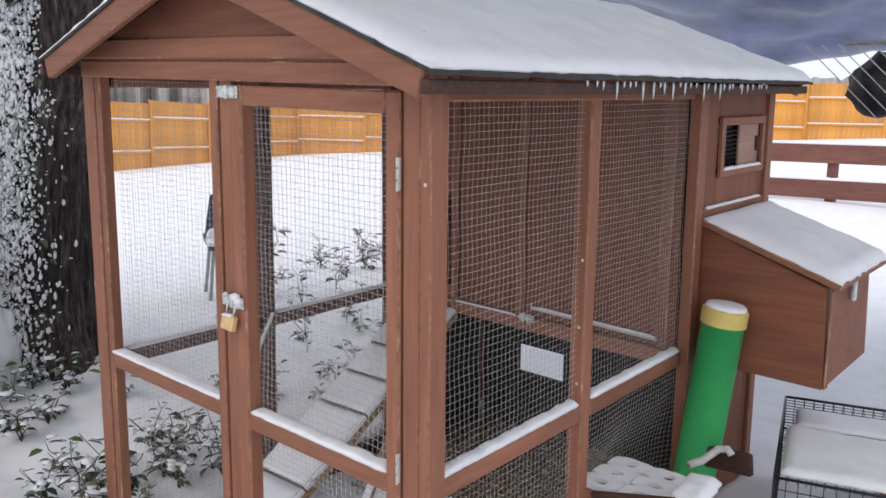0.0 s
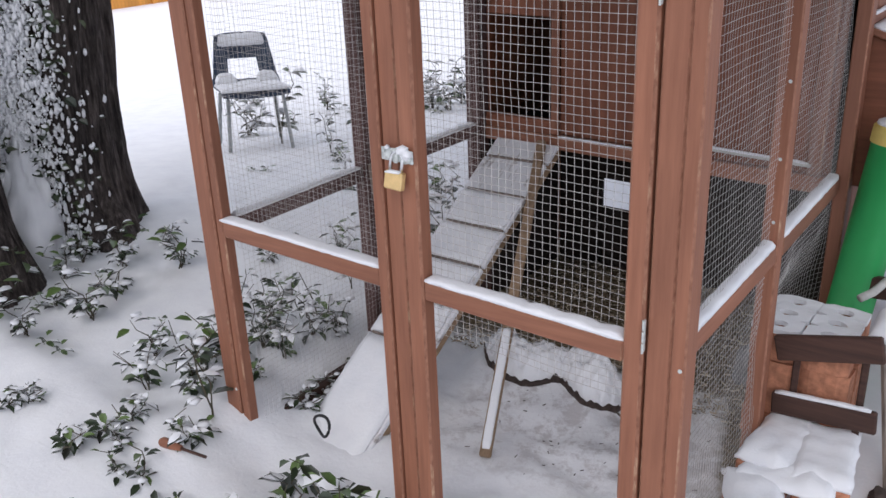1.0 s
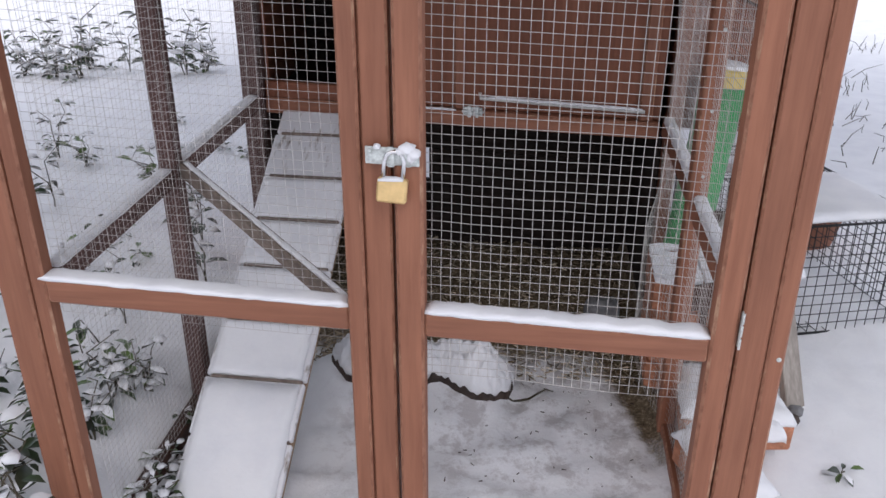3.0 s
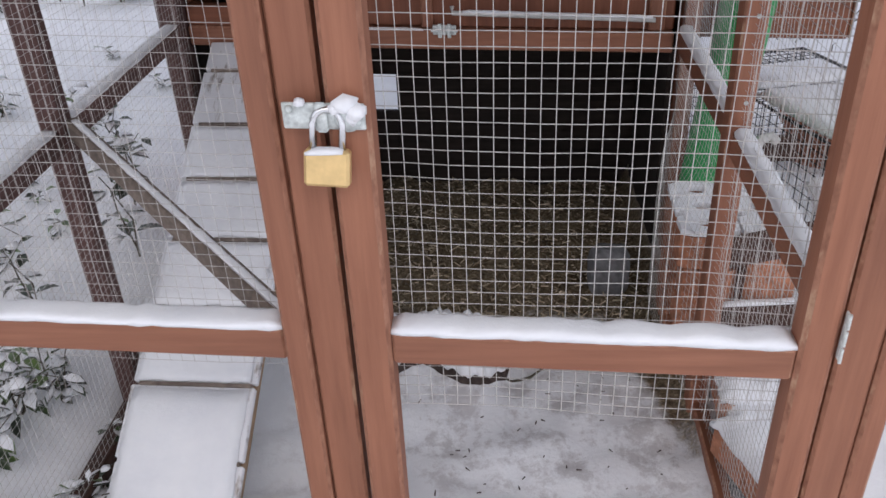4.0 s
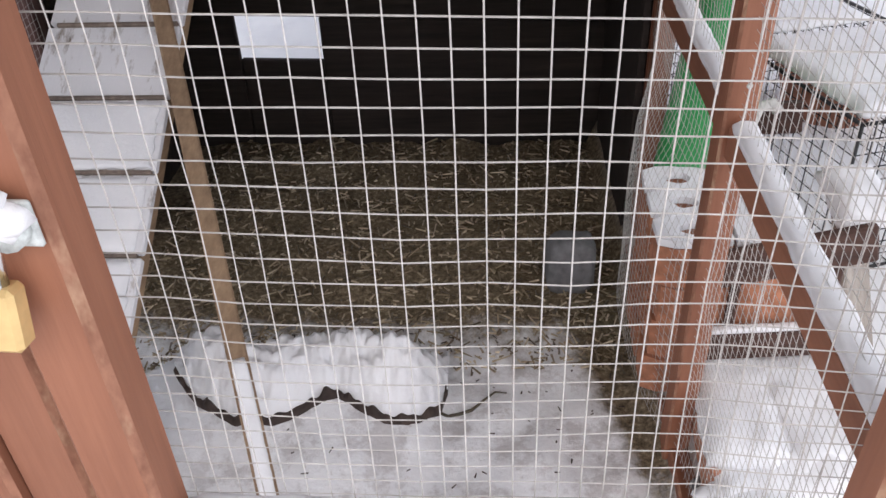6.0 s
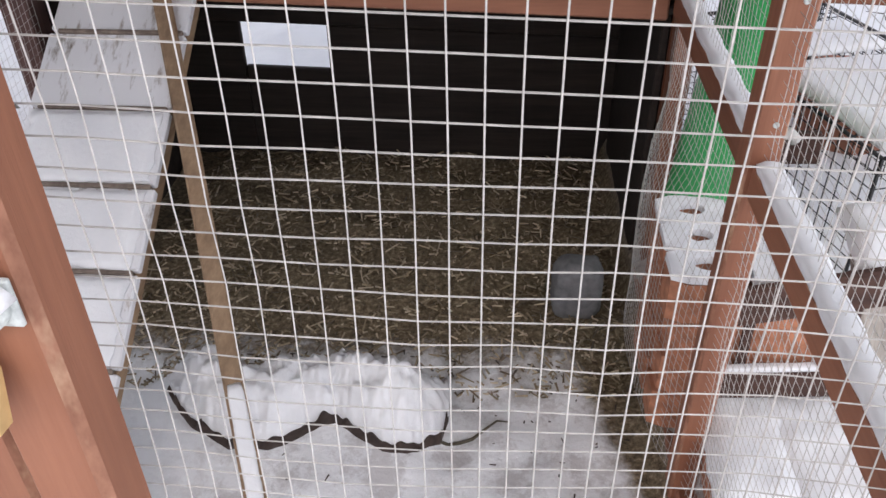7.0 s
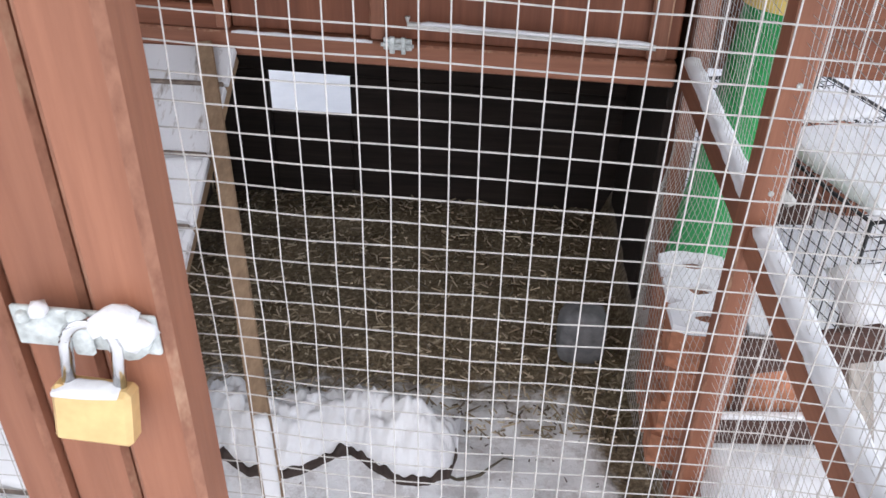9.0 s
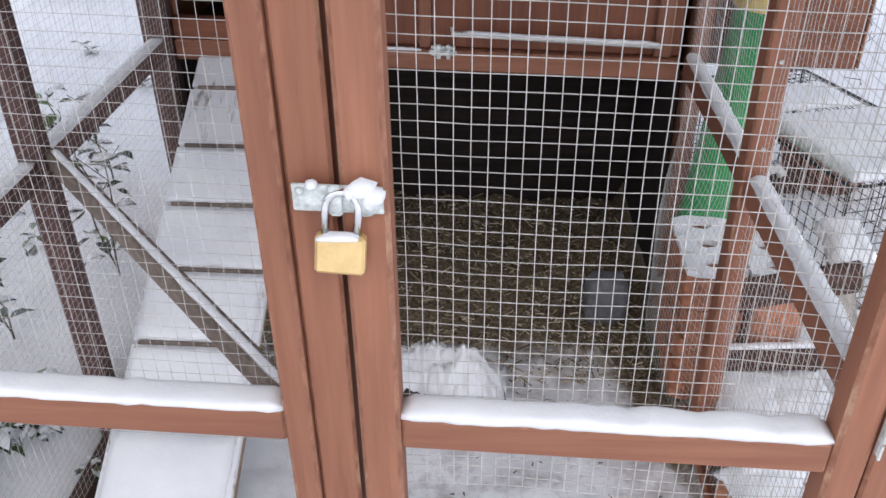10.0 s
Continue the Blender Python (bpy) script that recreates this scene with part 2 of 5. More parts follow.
def add_box(bm, x, y, z, bevel=0.003, m=None, edge=0):
    r = bmesh.ops.create_cube(bm, size=1)
    vs = r["verts"]
    for v in vs:
        v.co = Vector((x[0] + (v.co.x + 0.5) * (x[1] - x[0]), y[0] + (v.co.y + 0.5) * (y[1] - y[0]), z[0] + (v.co.z + 0.5) * (z[1] - z[0])))
    if bevel:
        es = list({e for v in vs for e in v.link_edges})
        out = bmesh.ops.bevel(bm, geom=es, offset=bevel, segments=1, affect="EDGES", profile=0.5)
        for q in out["faces"]:
            q.material_index = edge
        vs = list({v for f in out["faces"] for v in f.verts} | {v for v in vs if v.is_valid})
    if m:
        bmesh.ops.transform(bm, matrix=m, verts=vs)
    return vs


def board(name, x, y, z, mat, parent=None, label="", bevel=0.003, m=None):
    bm = bmesh.new()
    add_box(bm, x, y, z, bevel, m, 1 if mat in STAINED else 0)
    ob = part(name, bm, mat, parent, label)
    if mat in STAINED:
        ob.data.materials.append(worn_edge)
    return ob


def beam(name, p0, p1, w, h, mat, parent=None, label="", bevel=0.003, roll=0.0):
    """A squared bar from p0 to p1, w wide and h high."""
    p0, p1 = Vector(p0), Vector(p1)
    d = p1 - p0
    q = d.to_track_quat("Y", "Z").to_matrix().to_4x4() @ pose(0, 0, 0, 0, roll, 0)
    return board(name, (-w / 2, w / 2), (0, d.length), (-h / 2, h / 2), mat, parent, label, bevel, Matrix.Translation(p0) @ q)


def tube_lists(path, radii, sides=8, cap=True):
    verts, faces = [], []
    path = [Vector(p) for p in path]
    up = Vector((0.13, 0.27, 0.95))
    for i, p in enumerate(path):
        d = (path[min(i + 1, len(path) - 1)] - path[max(i - 1, 0)]).normalized()
        a = d.cross(up)
        a = (a if a.length > 1e-4 else d.cross(Vector((1, 0, 0)))).normalized()
        c = d.cross(a)
        for k in range(sides):
            t = 2 * math.pi * k / sides
            verts.append(p + (a * math.cos(t) + c * math.sin(t)) * radii[i])
    for i in range(len(path) - 1):
        for k in range(sides):
            k2 = (k + 1) % sides
            faces.append((i * sides + k, (i + 1) * sides + k, (i + 1) * sides + k2, i * sides + k2))
    if cap:
        faces.append(tuple(range(sides)))
        faces.append(tuple(reversed(range((len(path) - 1) * sides, len(path) * sides))))
    return verts, faces


def tube(name, path, r, mat, parent=None, label="", sides=10):
    radii = r if isinstance(r, (list, tuple)) else [r] * len(path)
    v, f = tube_lists(path, radii, sides)
    return from_lists(name, v, f, mat, parent, label, True)


def join_lists(groups):
    verts, faces = [], []
    for v, f in groups:
        k = len(verts)
        verts += list(v)
        faces += [tuple(i + k for i in q) for q in f]
    return verts, faces


def thing(name, label, category, group="", at=None):
    ob = new(name)
    ob.empty_display_size = 0.05
    if at is not None:
        ob.matrix_basis = at
    return tagged(ob, label, category, group)


def nz(x, y, z=0.0):
    return noise.noise(Vector((x, y, z)))


def snow_strip(p0, p1, width, height, label, seed=0.0, at=None, rough=1.0, parent=None):
    """A lumpy ridge of snow lying along a bar."""
    p0, p1 = Vector(p0), Vector(p1)
    d = (p1 - p0)
    n = max(6, int(d.length / 0.012))
    side = d.normalized().cross(Vector((0, 0, 1))).normalized()
    verts, faces, k = [], [], 9
    for i in range(n + 1):
        t = i / n
        end = min(1.0, 5.0 * min(t, 1 - t) * d.length / 0.05 + 0.25)
        c = p0 + d * t
        w = width * (0.5 + 0.05 * rough * nz(t * d.length * 22, seed)) * (0.8 + 0.2 * end)
        h = height * (1 + 0.35 * rough * nz(t * d.length * 30, seed + 5) + 0.3 * rough * nz(t * d.length * 90, seed + 9)) * end
        for j in range(k):
            a = math.pi * j / (k - 1)
            s = math.copysign(abs(math.cos(a)) ** 0.6, math.cos(a))
            lump = 1 + 0.12 * rough * nz(t * d.length * 70, j * 0.7, seed)
            verts.append(c + side * (s * w * lump) + Vector((0, 0, h * math.sin(a) ** 0.7 * lump if 0 < j < k - 1 else -0.0015)))
    for i in range(n):
        for j in range(k - 1):
            faces.append((i * k + j, i * k + j + 1, (i + 1) * k + j + 1, (i + 1) * k + j))
        faces.append((i * k + k - 1, i * k, (i + 1) * k, (i + 1) * k + k - 1))
    faces.append(tuple(reversed(range(k))))
    faces.append(tuple(range(n * k, n * k + k)))
    ob = from_lists("snow_cap", verts, faces, snow, parent, "", True)
    if at is not None:
        ob.matrix_basis = at
    return tagged(ob, label, "snow", kind="stuff")


def snow_sheet(corner, u, v, nu, nv, thick, label, seed=0.0, at=None, lumps=0.35, edge=0.06, mat=None):
    """A blanket of snow on a flat face: corner, two edge vectors, soft uneven rims."""
    corner, u, v = Vector(corner), Vector(u), Vector(v)
    nrm = u.cross(v).normalized()
    if nrm.z < 0:
        nrm = -nrm
    top, bot, faces = [], [], []
    for i in range(nu + 1):
        for j in range(nv + 1):
            a, c = i / nu, j / nv
            rim = min(a * u.length, (1 - a) * u.length, c * v.length, (1 - c) * v.length)
            s = min(1.0, rim / edge)
            soft = math.sqrt(1 - (1 - s) ** 2)
            jag = 0.006 * nz(a * u.length * 60, c * v.length * 60, seed) * (1 if rim < 1e-6 else 0)
            base = corner + u * a + v * c + (u.normalized() + v.normalized()) * jag
            h = thick * (0.25 + 0.75 * soft) * (1 + lumps * nz(a * u.length * 8, c * v.length * 8, seed) + lumps * 0.5 * nz(a * u.length * 35, c * v.length * 35, seed + 3))
            top.append(base + nrm * max(h, 0.001))
            bot.append(base - nrm * 0.001)
    w = nv + 1
    k = len(top)
    flip = u.cross(v).z < 0

    def f(*q):
        faces.append(tuple(reversed(q)) if flip else q)
    for i in range(nu):
        for j in range(nv):
            f(i * w + j, (i + 1) * w + j, (i + 1) * w + j + 1, i * w + j + 1)
    ring = [i * w for i in range(nu + 1)] + [nu * w + j for j in range(1, nv + 1)] + [i * w + nv for i in range(nu - 1, -1, -1)] + [j for j in range(nv - 1, 0, -1)]
    for a, c in zip(ring, ring[1:] + ring[:1]):
        f(a, k + a, k + c, c)
    f(*[k + i for i in reversed(ring)])
    ob = from_lists("snow_cap", top + bot, faces, mat or snow, None, "", True)
    if at is not None:
        ob.matrix_basis = at
    return tagged(ob, label, "snow", kind="stuff")


def wire_panel(name, origin, u, v, nu, nv, parent, cell=0.0127, r=0.00034, bulge=0.004, seed=0.0, mat=None, label="", step=3, shape=None):
    """Welded wire cloth: nu by nv cells spanned by the unit vectors u and v, slightly wavy."""
    o, u, v = Vector(origin), Vector(u).normalized(), Vector(v).normalized()
    n = u.cross(v)

    def at(a, c, off):
        w = bulge * nz(a * 5 + seed, c * 5, seed) + bulge * 0.35 * nz(a * 19, c * 19 + seed, 4.0)
        du = 0.0012 * nz(a * 9, c * 6, seed + 7)
        dv = 0.0012 * nz(a * 6, c * 9, seed + 11)
        if shape:
            w += shape(a, c)
        return o + u * (a + du) + v * (c + dv) + n * (w + off)
    groups = []
    for i in range(nu + 1):
        ks = list(range(0, nv, step)) + [nv]
        groups.append(tube_lists([at(i * cell, k * cell, r) for k in ks], [r] * len(ks), 4))
    for j in range(nv + 1):
        ks = list(range(0, nu, step)) + [nu]
        groups.append(tube_lists([at(k * cell, j * cell, -r) for k in ks], [r] * len(ks), 4))
    vv, ff = join_lists(groups)
    ob = from_lists(name, vv, ff, mat or galv, parent, label)
    return tagged(ob, kind="stuff")


def make_ball():
    bm = bmesh.new()
    bmesh.ops.create_icosphere(bm, subdivisions=1, radius=1)
    v = [tuple(x.co) for x in bm.verts]
    f = [tuple(x.index for x in q.verts) for q in bm.faces]
    bm.free()
    return v, f


BALL_V, BALL_F = make_ball()


def blob(p, r, flat, rng):
    """A small lump of snow."""
    k = [rng.uniform(0.7, 1.25) for _ in BALL_V]
    return [p + Vector((x * r * s, y * r * s, z * r * s * flat)) for (x, y, z), s in zip(BALL_V, k)], BALL_F

# ---- ground ----


def smooth(a, b, t):
    k = min(1.0, max(0.0, (t - a) / (b - a)))
    return k * k * (3 - 2 * k)


def ground_z(x, y):
    z = -0.088 + 0.105 * max(-0.6, min(1.0, y)) * smooth(6, 2, math.hypot(x, y)) + 0.075 * smooth(-0.86, -1.12, x) * smooth(1.6, 0.2, y)
    z += 0.085 * smooth(-1.0, -2.4, x) + 0.05 * smooth(-0.02, -0.18, y) * smooth(0.3, -0.3, x)
    z += 0.07 * math.exp(-((x + 0.99) / 0.14) ** 2 - ((y + 0.01) / 0.14) ** 2)
    far = math.hypot(x, y)
    z += (0.039 * x + 0.0454 * y) * smooth(3, 10, far) * min(1.0, 40 / max(far, 1.0))
    near = 1.0 if abs(x) < 5 and abs(y) < 6 else 0.4
    z += near * (0.012 * nz(x * 2.3, y * 2.3) + 0.006 * nz(x * 7, y * 7, 3.0) + 0.004 * nz(x * 22, y * 22, 5.0))
    z -= 0.082 * min(0.85, max(0.0, y - 0.15)) * smooth(-1.0, -0.955, x) * smooth(0.005, -0.03, x) * smooth(1.55, 1.43, y)
    z += 0.052 * math.exp(-((y - 0.60) / 0.10) ** 2) * smooth(-0.80, -0.70, x) * smooth(-0.30, -0.38, x)
    if -0.93 < x < 0.0 and 0.1 < y < 1.5:
        z += 0.016 * nz(x * 14, y * 14, 9.0) + 0.011 * nz(x * 38, y * 38, 2.0)
    return z


def spread(lo, hi, step, far):
    a = list(np.arange(lo, hi + 1e-6, step))
    left, right, s = [lo], [hi], step
    while right[-1] < far:
        s *= 1.22
        left.append(left[-1] - s)
        right.append(right[-1] + s)
    return list(reversed(left[1:])) + a + right[1:]


def build_ground():
    xs, ys = spread(-3.0, 1.0, 0.022, 900), spread(-1.2, 2.2, 0.022, 900)
    verts = [(x, y, ground_z(x, y)) for x in xs for y in ys]
    w = len(ys)
    faces = [(i * w + j, (i + 1) * w + j, (i + 1) * w + j + 1, i * w + j + 1) for i in range(len(xs) - 1) for j in range(w - 1)]
    g = from_lists("ground", verts, faces, ground_mat, None, "", True)
    tagged(g, "snow-covered garden ground with bare earth in the coop", "ground", kind="structure")


build_ground()

# ---- chicken coop ----
COOP = pose(0, 0, 0, 1.4, 0, 0)
# the frame has settled out of square: its rails fall towards the nest box and rise to the back
SAG = Matrix(((1, 0, 0, 0), (0, 1, 0, 0), (-0.034, 0.024, 1, -0.0156), (0, 0, 0, 1)))
coop = thing("chicken_coop", "brown-stained wooden chicken coop with wire run and snowy gabled roof", "chicken coop", at=COOP)
XL, XR = -0.985, 0.035            # outer faces of the side walls
RIDGE, EAVE_R, EAVE_L = (-0.46, 1.305), (0.115, 1.095), (-1.020, 1.105)


def post(x, y, z0=-0.08, z1=1.075, name="post", mat=None):
    return board(name, x, y, (z0, z1), mat or stain_z, coop, "", 0.003)


# uprights of the run
post((-1.010, -0.9652), (0.0, 0.04))
post((-0.965, -0.943), (0.004, 0.030), name="post_batten")
post((-0.521, -0.497), (-0.002, 0.036))
post((-0.4965, -0.4610), (0.004, 0.036), name="door_jamb")
post((-0.0245, 0.012), (0.000, 0.040), name="door_jamb")
post((0.0125, 0.0345), (-0.002, 0.040), name="corner_post")
post((-0.016, 0.016), (0.484, 0.520))
post((0.004, 0.034), (0.945, 0.985))
post((-0.972, -0.938), (0.433, 0.468), mat=dark_stain_z)
post((-0.985, -0.940), (0.925, 0.975), mat=dark_stain_z)
# rails of the run
board("rail", (-0.9425, -0.5215), (0.003, 0.033), (0.413, 0.449), stain_x, coop)
board("rail", (-0.010, 0.014), (0.0405, 0.484), (0.408, 0.446), stain_y, coop)
board("rail", (-0.008, 0.016), (0.520, 0.945), (0.410, 0.448), stain_y, coop)
board("rail", (-0.968, -0.942), (0.040, 0.433), (0.412, 0.446), dark_stain_y, coop)
board("rail", (-0.968, -0.942), (0.468, 0.925), (0.412, 0.446), dark_stain_y, coop)
board("rail", (-0.012, 0.018), (0.046, 0.945), (1.050, 1.080), stain_y, coop)
board("rail", (-0.972, -0.940), (0.040, 0.925), (1.050, 1.080), stain_y, coop)
board("sill", (-0.010, 0.016), (0.046, 0.945), (-0.09, -0.04), stain_y, coop)
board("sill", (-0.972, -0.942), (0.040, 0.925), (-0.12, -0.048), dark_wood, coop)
# header and gable
board("header", (-1.000, 0.040), (-0.008, 0.030), (1.072, 1.108), stain_x, coop)
board("header_trim", (-0.985, 0.030), (-0.014, -0.0085), (1.112, 1.150), stain_x, coop, "", 0.002)


def gable(name, y0, y1, mat):
    bm = bmesh.new()
    prof = [(-0.99, 1.1085), (0.03, 1.1085), (0.03, 1.115), (RIDGE[0], RIDGE[1] - 0.02), (-0.99, 1.115)]
    a = [bm.verts.new((x, y0, z)) for x, z in prof]
    b = [bm.verts.new((x, y1, z)) for x, z in prof]
    bm.faces.new(a)
    bm.faces.new(list(reversed(b)))
    for i in range(5):
        j = (i + 1) % 5
        bm.faces.new((a[j], a[i], b[i], b[j]))
    bmesh.ops.recalc_face_normals(bm, faces=bm.faces[:])
    return part(name, bm, mat, coop)


gable("gable_panel", -0.008, 0.012, panel_x)
gable("gable_panel", 1.400, 1.418, panel_x)
for (ex, ez) in (EAVE_R, EAVE_L):
    beam("barge_board", (RIDGE[0], -0.078, RIDGE[1] - 0.030), (ex - 0.025 * (1 if ex > RIDGE[0] else -1), -0.078, ez - 0.022 + 0.009), 0.018, 0.052, stain_x, coop)
    beam("barge_board", (RIDGE[0], 1.448, RIDGE[1] - 0.030), (ex - 0.025 * (1 if ex > RIDGE[0] else -1), 1.448, ez - 0.022 + 0.009), 0.018, 0.052, stain_x, coop)


def roof_slope(ex, ez):
    bm = bmesh.new()
    t = 0.007
    q = [(RIDGE[0], RIDGE[1]), (ex, ez), (ex, ez - t), (RIDGE[0], RIDGE[1] - t)]
    n = 40
    rows = []
    for i in range(n + 1):
        y = -0.092 + (1.462 + 0.092) * i / n
        rows.append([bm.verts.new((x + (0.003 * nz(y * 30, k) if k in (1, 2) else 0), y, z + (0.004 * nz(y * 25, k + 9) if k in (1, 2) else 0))) for k, (x, z) in enumerate(q)])
    for i in range(n):
        for k in range(4):
            k2 = (k + 1) % 4
            bm.faces.new((rows[i][k], rows[i][k2], rows[i + 1][k2], rows[i + 1][k]))
    bm.faces.new(rows[0])
    bm.faces.new(list(reversed(rows[-1])))
    bmesh.ops.recalc_face_normals(bm, faces=bm.faces[:])
    return part("roof_slope", bm, roof_felt, coop, "dark grey felted roof slope")


roof_slope(*EAVE_R)
roof_slope(*EAVE_L)
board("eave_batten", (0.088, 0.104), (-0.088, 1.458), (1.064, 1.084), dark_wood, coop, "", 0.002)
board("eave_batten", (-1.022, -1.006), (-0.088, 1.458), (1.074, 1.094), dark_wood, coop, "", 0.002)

# door of the run
door = new("door")
door.parent = coop
tagged(door, "closed wire-covered door")
board("stile", (-0.4555, -0.4205), (-0.004, 0.028), (-0.055, 1.066), stain_z, door, "", 0.004)
board("stile", (-0.0590, -0.0280), (-0.004, 0.028), (-0.055, 1.066), stain_z, door, "", 0.004)
board("door_rail", (-0.4200, -0.0595), (-0.002, 0.026), (1.030, 1.065), stain_x, door)
board("door_rail", (-0.4200, -0.0595), (-0.002, 0.026), (0.417, 0.452), stain_x, door)
wire_panel("wire_mesh", (-0.440, 0.0305, 0.340), (1, 0, 0), (0, 0, 1), 32, 56, door, seed=2.0, bulge=0.008, r=0.00040)


def hinge(z):
    bm = bmesh.new()
    add_box(bm, (-0.0274, -0.0250), (-0.008, -0.002), (z - 0.025, z + 0.025), 0.001)
    for k in range(3):
        r = bmesh.ops.create_cone(bm, cap_ends=True, segments=8, radius1=0.0017, radius2=0.0017, depth=0.015)
        bmesh.ops.translate(bm, verts=r["verts"], vec=(-0.0262, -0.010, z - 0.018 + 0.018 * k))
    return part("hinge", bm, zinc, door, "pale steel butt hinge")


hinge(0.472)
hinge(0.942)


def hasp(z, x0, x1, parent):
    bm = bmesh.new()
    add_box(bm, (x0, x1), (-0.0085, -0.0055), (z - 0.0108, z + 0.0108), 0.001)
    add_box(bm, (x0 + 0.026, x0 + 0.036), (-0.012, -0.008), (z - 0.0125, z + 0.0125), 0.002)
    r = bmesh.ops.create_cone(bm, cap_ends=True, segments=14, radius1=0.0115, radius2=0.0105, depth=0.006, matrix=pose(x1 - 0.013, -0.010, z, 90))
    for k in (0.006, 0.030):
        bmesh.ops.create_uvsphere(bm, u_segments=8, v_segments=5, radius=0.0035, matrix=pose(x0 + k, -0.009, z + 0.006))
    return part("hasp", bm, zinc, parent, "zinc-plated hasp flecked with snow", True)


hasp(0.6640, -0.489, -0.424, door)
hasp(1.053, -0.486, -0.424, door)

# screw heads
def screw(x, y, z, mat=None):
    bm = bmesh.new()
    bmesh.ops.create_cone(bm, cap_ends=True, segments=10, radius1=0.0034, radius2=0.0026, depth=0.0016, matrix=pose(x, y - 0.0006, z, 90))
    add_box(bm, (x - 0.0022, x + 0.0022), (y - 0.0019, y - 0.0013), (z - 0.0004, z + 0.0004), 0)
    part("screw", bm, mat or zinc, coop, "small pale screw head")


for sx, sy, sz in ((0.027, -0.002, 0.432), (-0.971, 0.0, 0.05), (0.024, -0.002, 0.93), (0.003, 0.484, 0.487), (0.003, 0.484, 0.604), (0.006, 0.484, 0.74)):
    screw(sx, sy, sz)

# wire of the run walls
wire_panel("wire_mesh", (-0.946, 0.0365, 0.380), (1, 0, 0), (0, 0, 1), 33, 54, coop, seed=5.0, r=0.00028)
wire_panel("wire_mesh", (0.0, 0.040, -0.04), (0, 1, 0), (0, 0, 1), 72, 86, coop, seed=8.0, bulge=0.008, shape=lambda a, c: -0.043 * math.sin(math.pi * min(1, max(0, (a - 0.45) / 0.46))) ** 0.6 * smooth(0.40, 0.25, c))
wire_panel("wire_mesh", (-0.9365, 0.042, -0.03), (0, 1, 0), (0, 0, 1), 70, 86, coop, seed=12.0, r=0.00028)

# raised house at the back of the run
HZ = 0.402                          # underside of the house
board("house_floor", (-0.965, 0.014), (0.960, 1.420), (HZ, HZ + 0.014), shade_wood, coop)
# front wall round the pop hole
board("wall_panel", (-0.938, -0.705), (0.968, 0.980), (0.745, 1.10), panel_z, coop)
board("wall_panel", (-0.938, -0.930), (0.968, 0.980), (0.475, 0.744), panel_z, coop)
board("wall_panel", (-0.7045, -0.466), (0.968, 0.980), (HZ + 0.035, 1.24), panel_z, coop)
board("wall_panel", (-0.4645, -0.012), (0.966, 0.980), (HZ + 0.035, 1.14), panel_z, coop)
board("threshold", (-0.938, -0.705), (0.955, 0.982), (0.435, 0.474), panel_x, coop, "worn wooden threshold of the pop hole")
board("batten", (-0.484, -0.462), (0.954, 0.9655), (HZ + 0.036, 1.14), stain_z, coop)
board("batten", (-0.060, -0.030), (0.954, 0.9655), (HZ + 0.036, 1.05), stain_z, coop)
board("batten", (-0.726, -0.704), (0.954, 0.9675), (HZ + 0.036, 1.10), stain_z, coop)
board("house_beam", (-0.938, -0.012), (0.950, 0.980), (HZ - 0.004, HZ + 0.034), stain_x, coop, "worn lower beam of the house")
board("house_wall", (-0.972, -0.958), (0.976, 1.415), (-0.22, 1.09), panel_z, coop)
board("house_wall", (0.004, 0.018), (0.986, 1.085), (-0.20, 1.085), panel_z, coop)
board("house_wall", (0.004, 0.018), (1.375, 1.400), (-0.20, 1.085), panel_z, coop)
board("house_wall", (0.004, 0.018), (1.0855, 1.3745), (-0.20, 0.862), panel_z, coop)
board("house_wall", (0.004, 0.018), (1.0855, 1.3745), (1.003, 1.085), panel_z, coop)
board("corner_post", (-0.004, 0.030), (1.400, 1.436), (-0.08, 1.085), stain_z, coop)
board("corner_post", (-0.985, -0.950), (1.400, 1.436), (-0.08, 1.085), stain_z, coop)
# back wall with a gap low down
board("back_board", (-0.950, -0.004), (1.416, 1.430), (0.175, 1.10), shade_wood, coop)
board("back_board", (-0.950, -0.790), (1.416, 1.430), (-0.22, 0.1745), shade_wood, coop)
board("back_board", (-0.608, -0.004), (1.416, 1.430), (-0.22, 0.1745), shade_wood, coop)
board("back_board", (-0.7895, -0.6085), (1.416, 1.430), (-0.22, 0.078), shade_wood, coop)
# interior partition behind the pop hole, its shade put into near-black colour
board("inner_wall", (-0.955, 0.003), (1.395, 1.408), (HZ + 0.015, 1.09), shade_wood, coop)
# added linings that blacken the side walls of the bay like shade
board("inner_lining", (-0.010, 0.003), (0.990, 1.395), (-0.22, HZ - 0.001), shade_wood, coop)
board("inner_lining", (-0.957, -0.945), (0.990, 1.395), (-0.22, HZ - 0.001), shade_wood, coop)
# sliding rod and bolt of the tray door
tube("pull_rod", [(-0.424, 0.944, 0.482), (-0.424, 0.944, 0.470), (-0.30, 0.944, 0.467), (-0.050, 0.944, 0.462)], 0.0045, white_paint, coop, "thin white rod with a hooked end", 8)


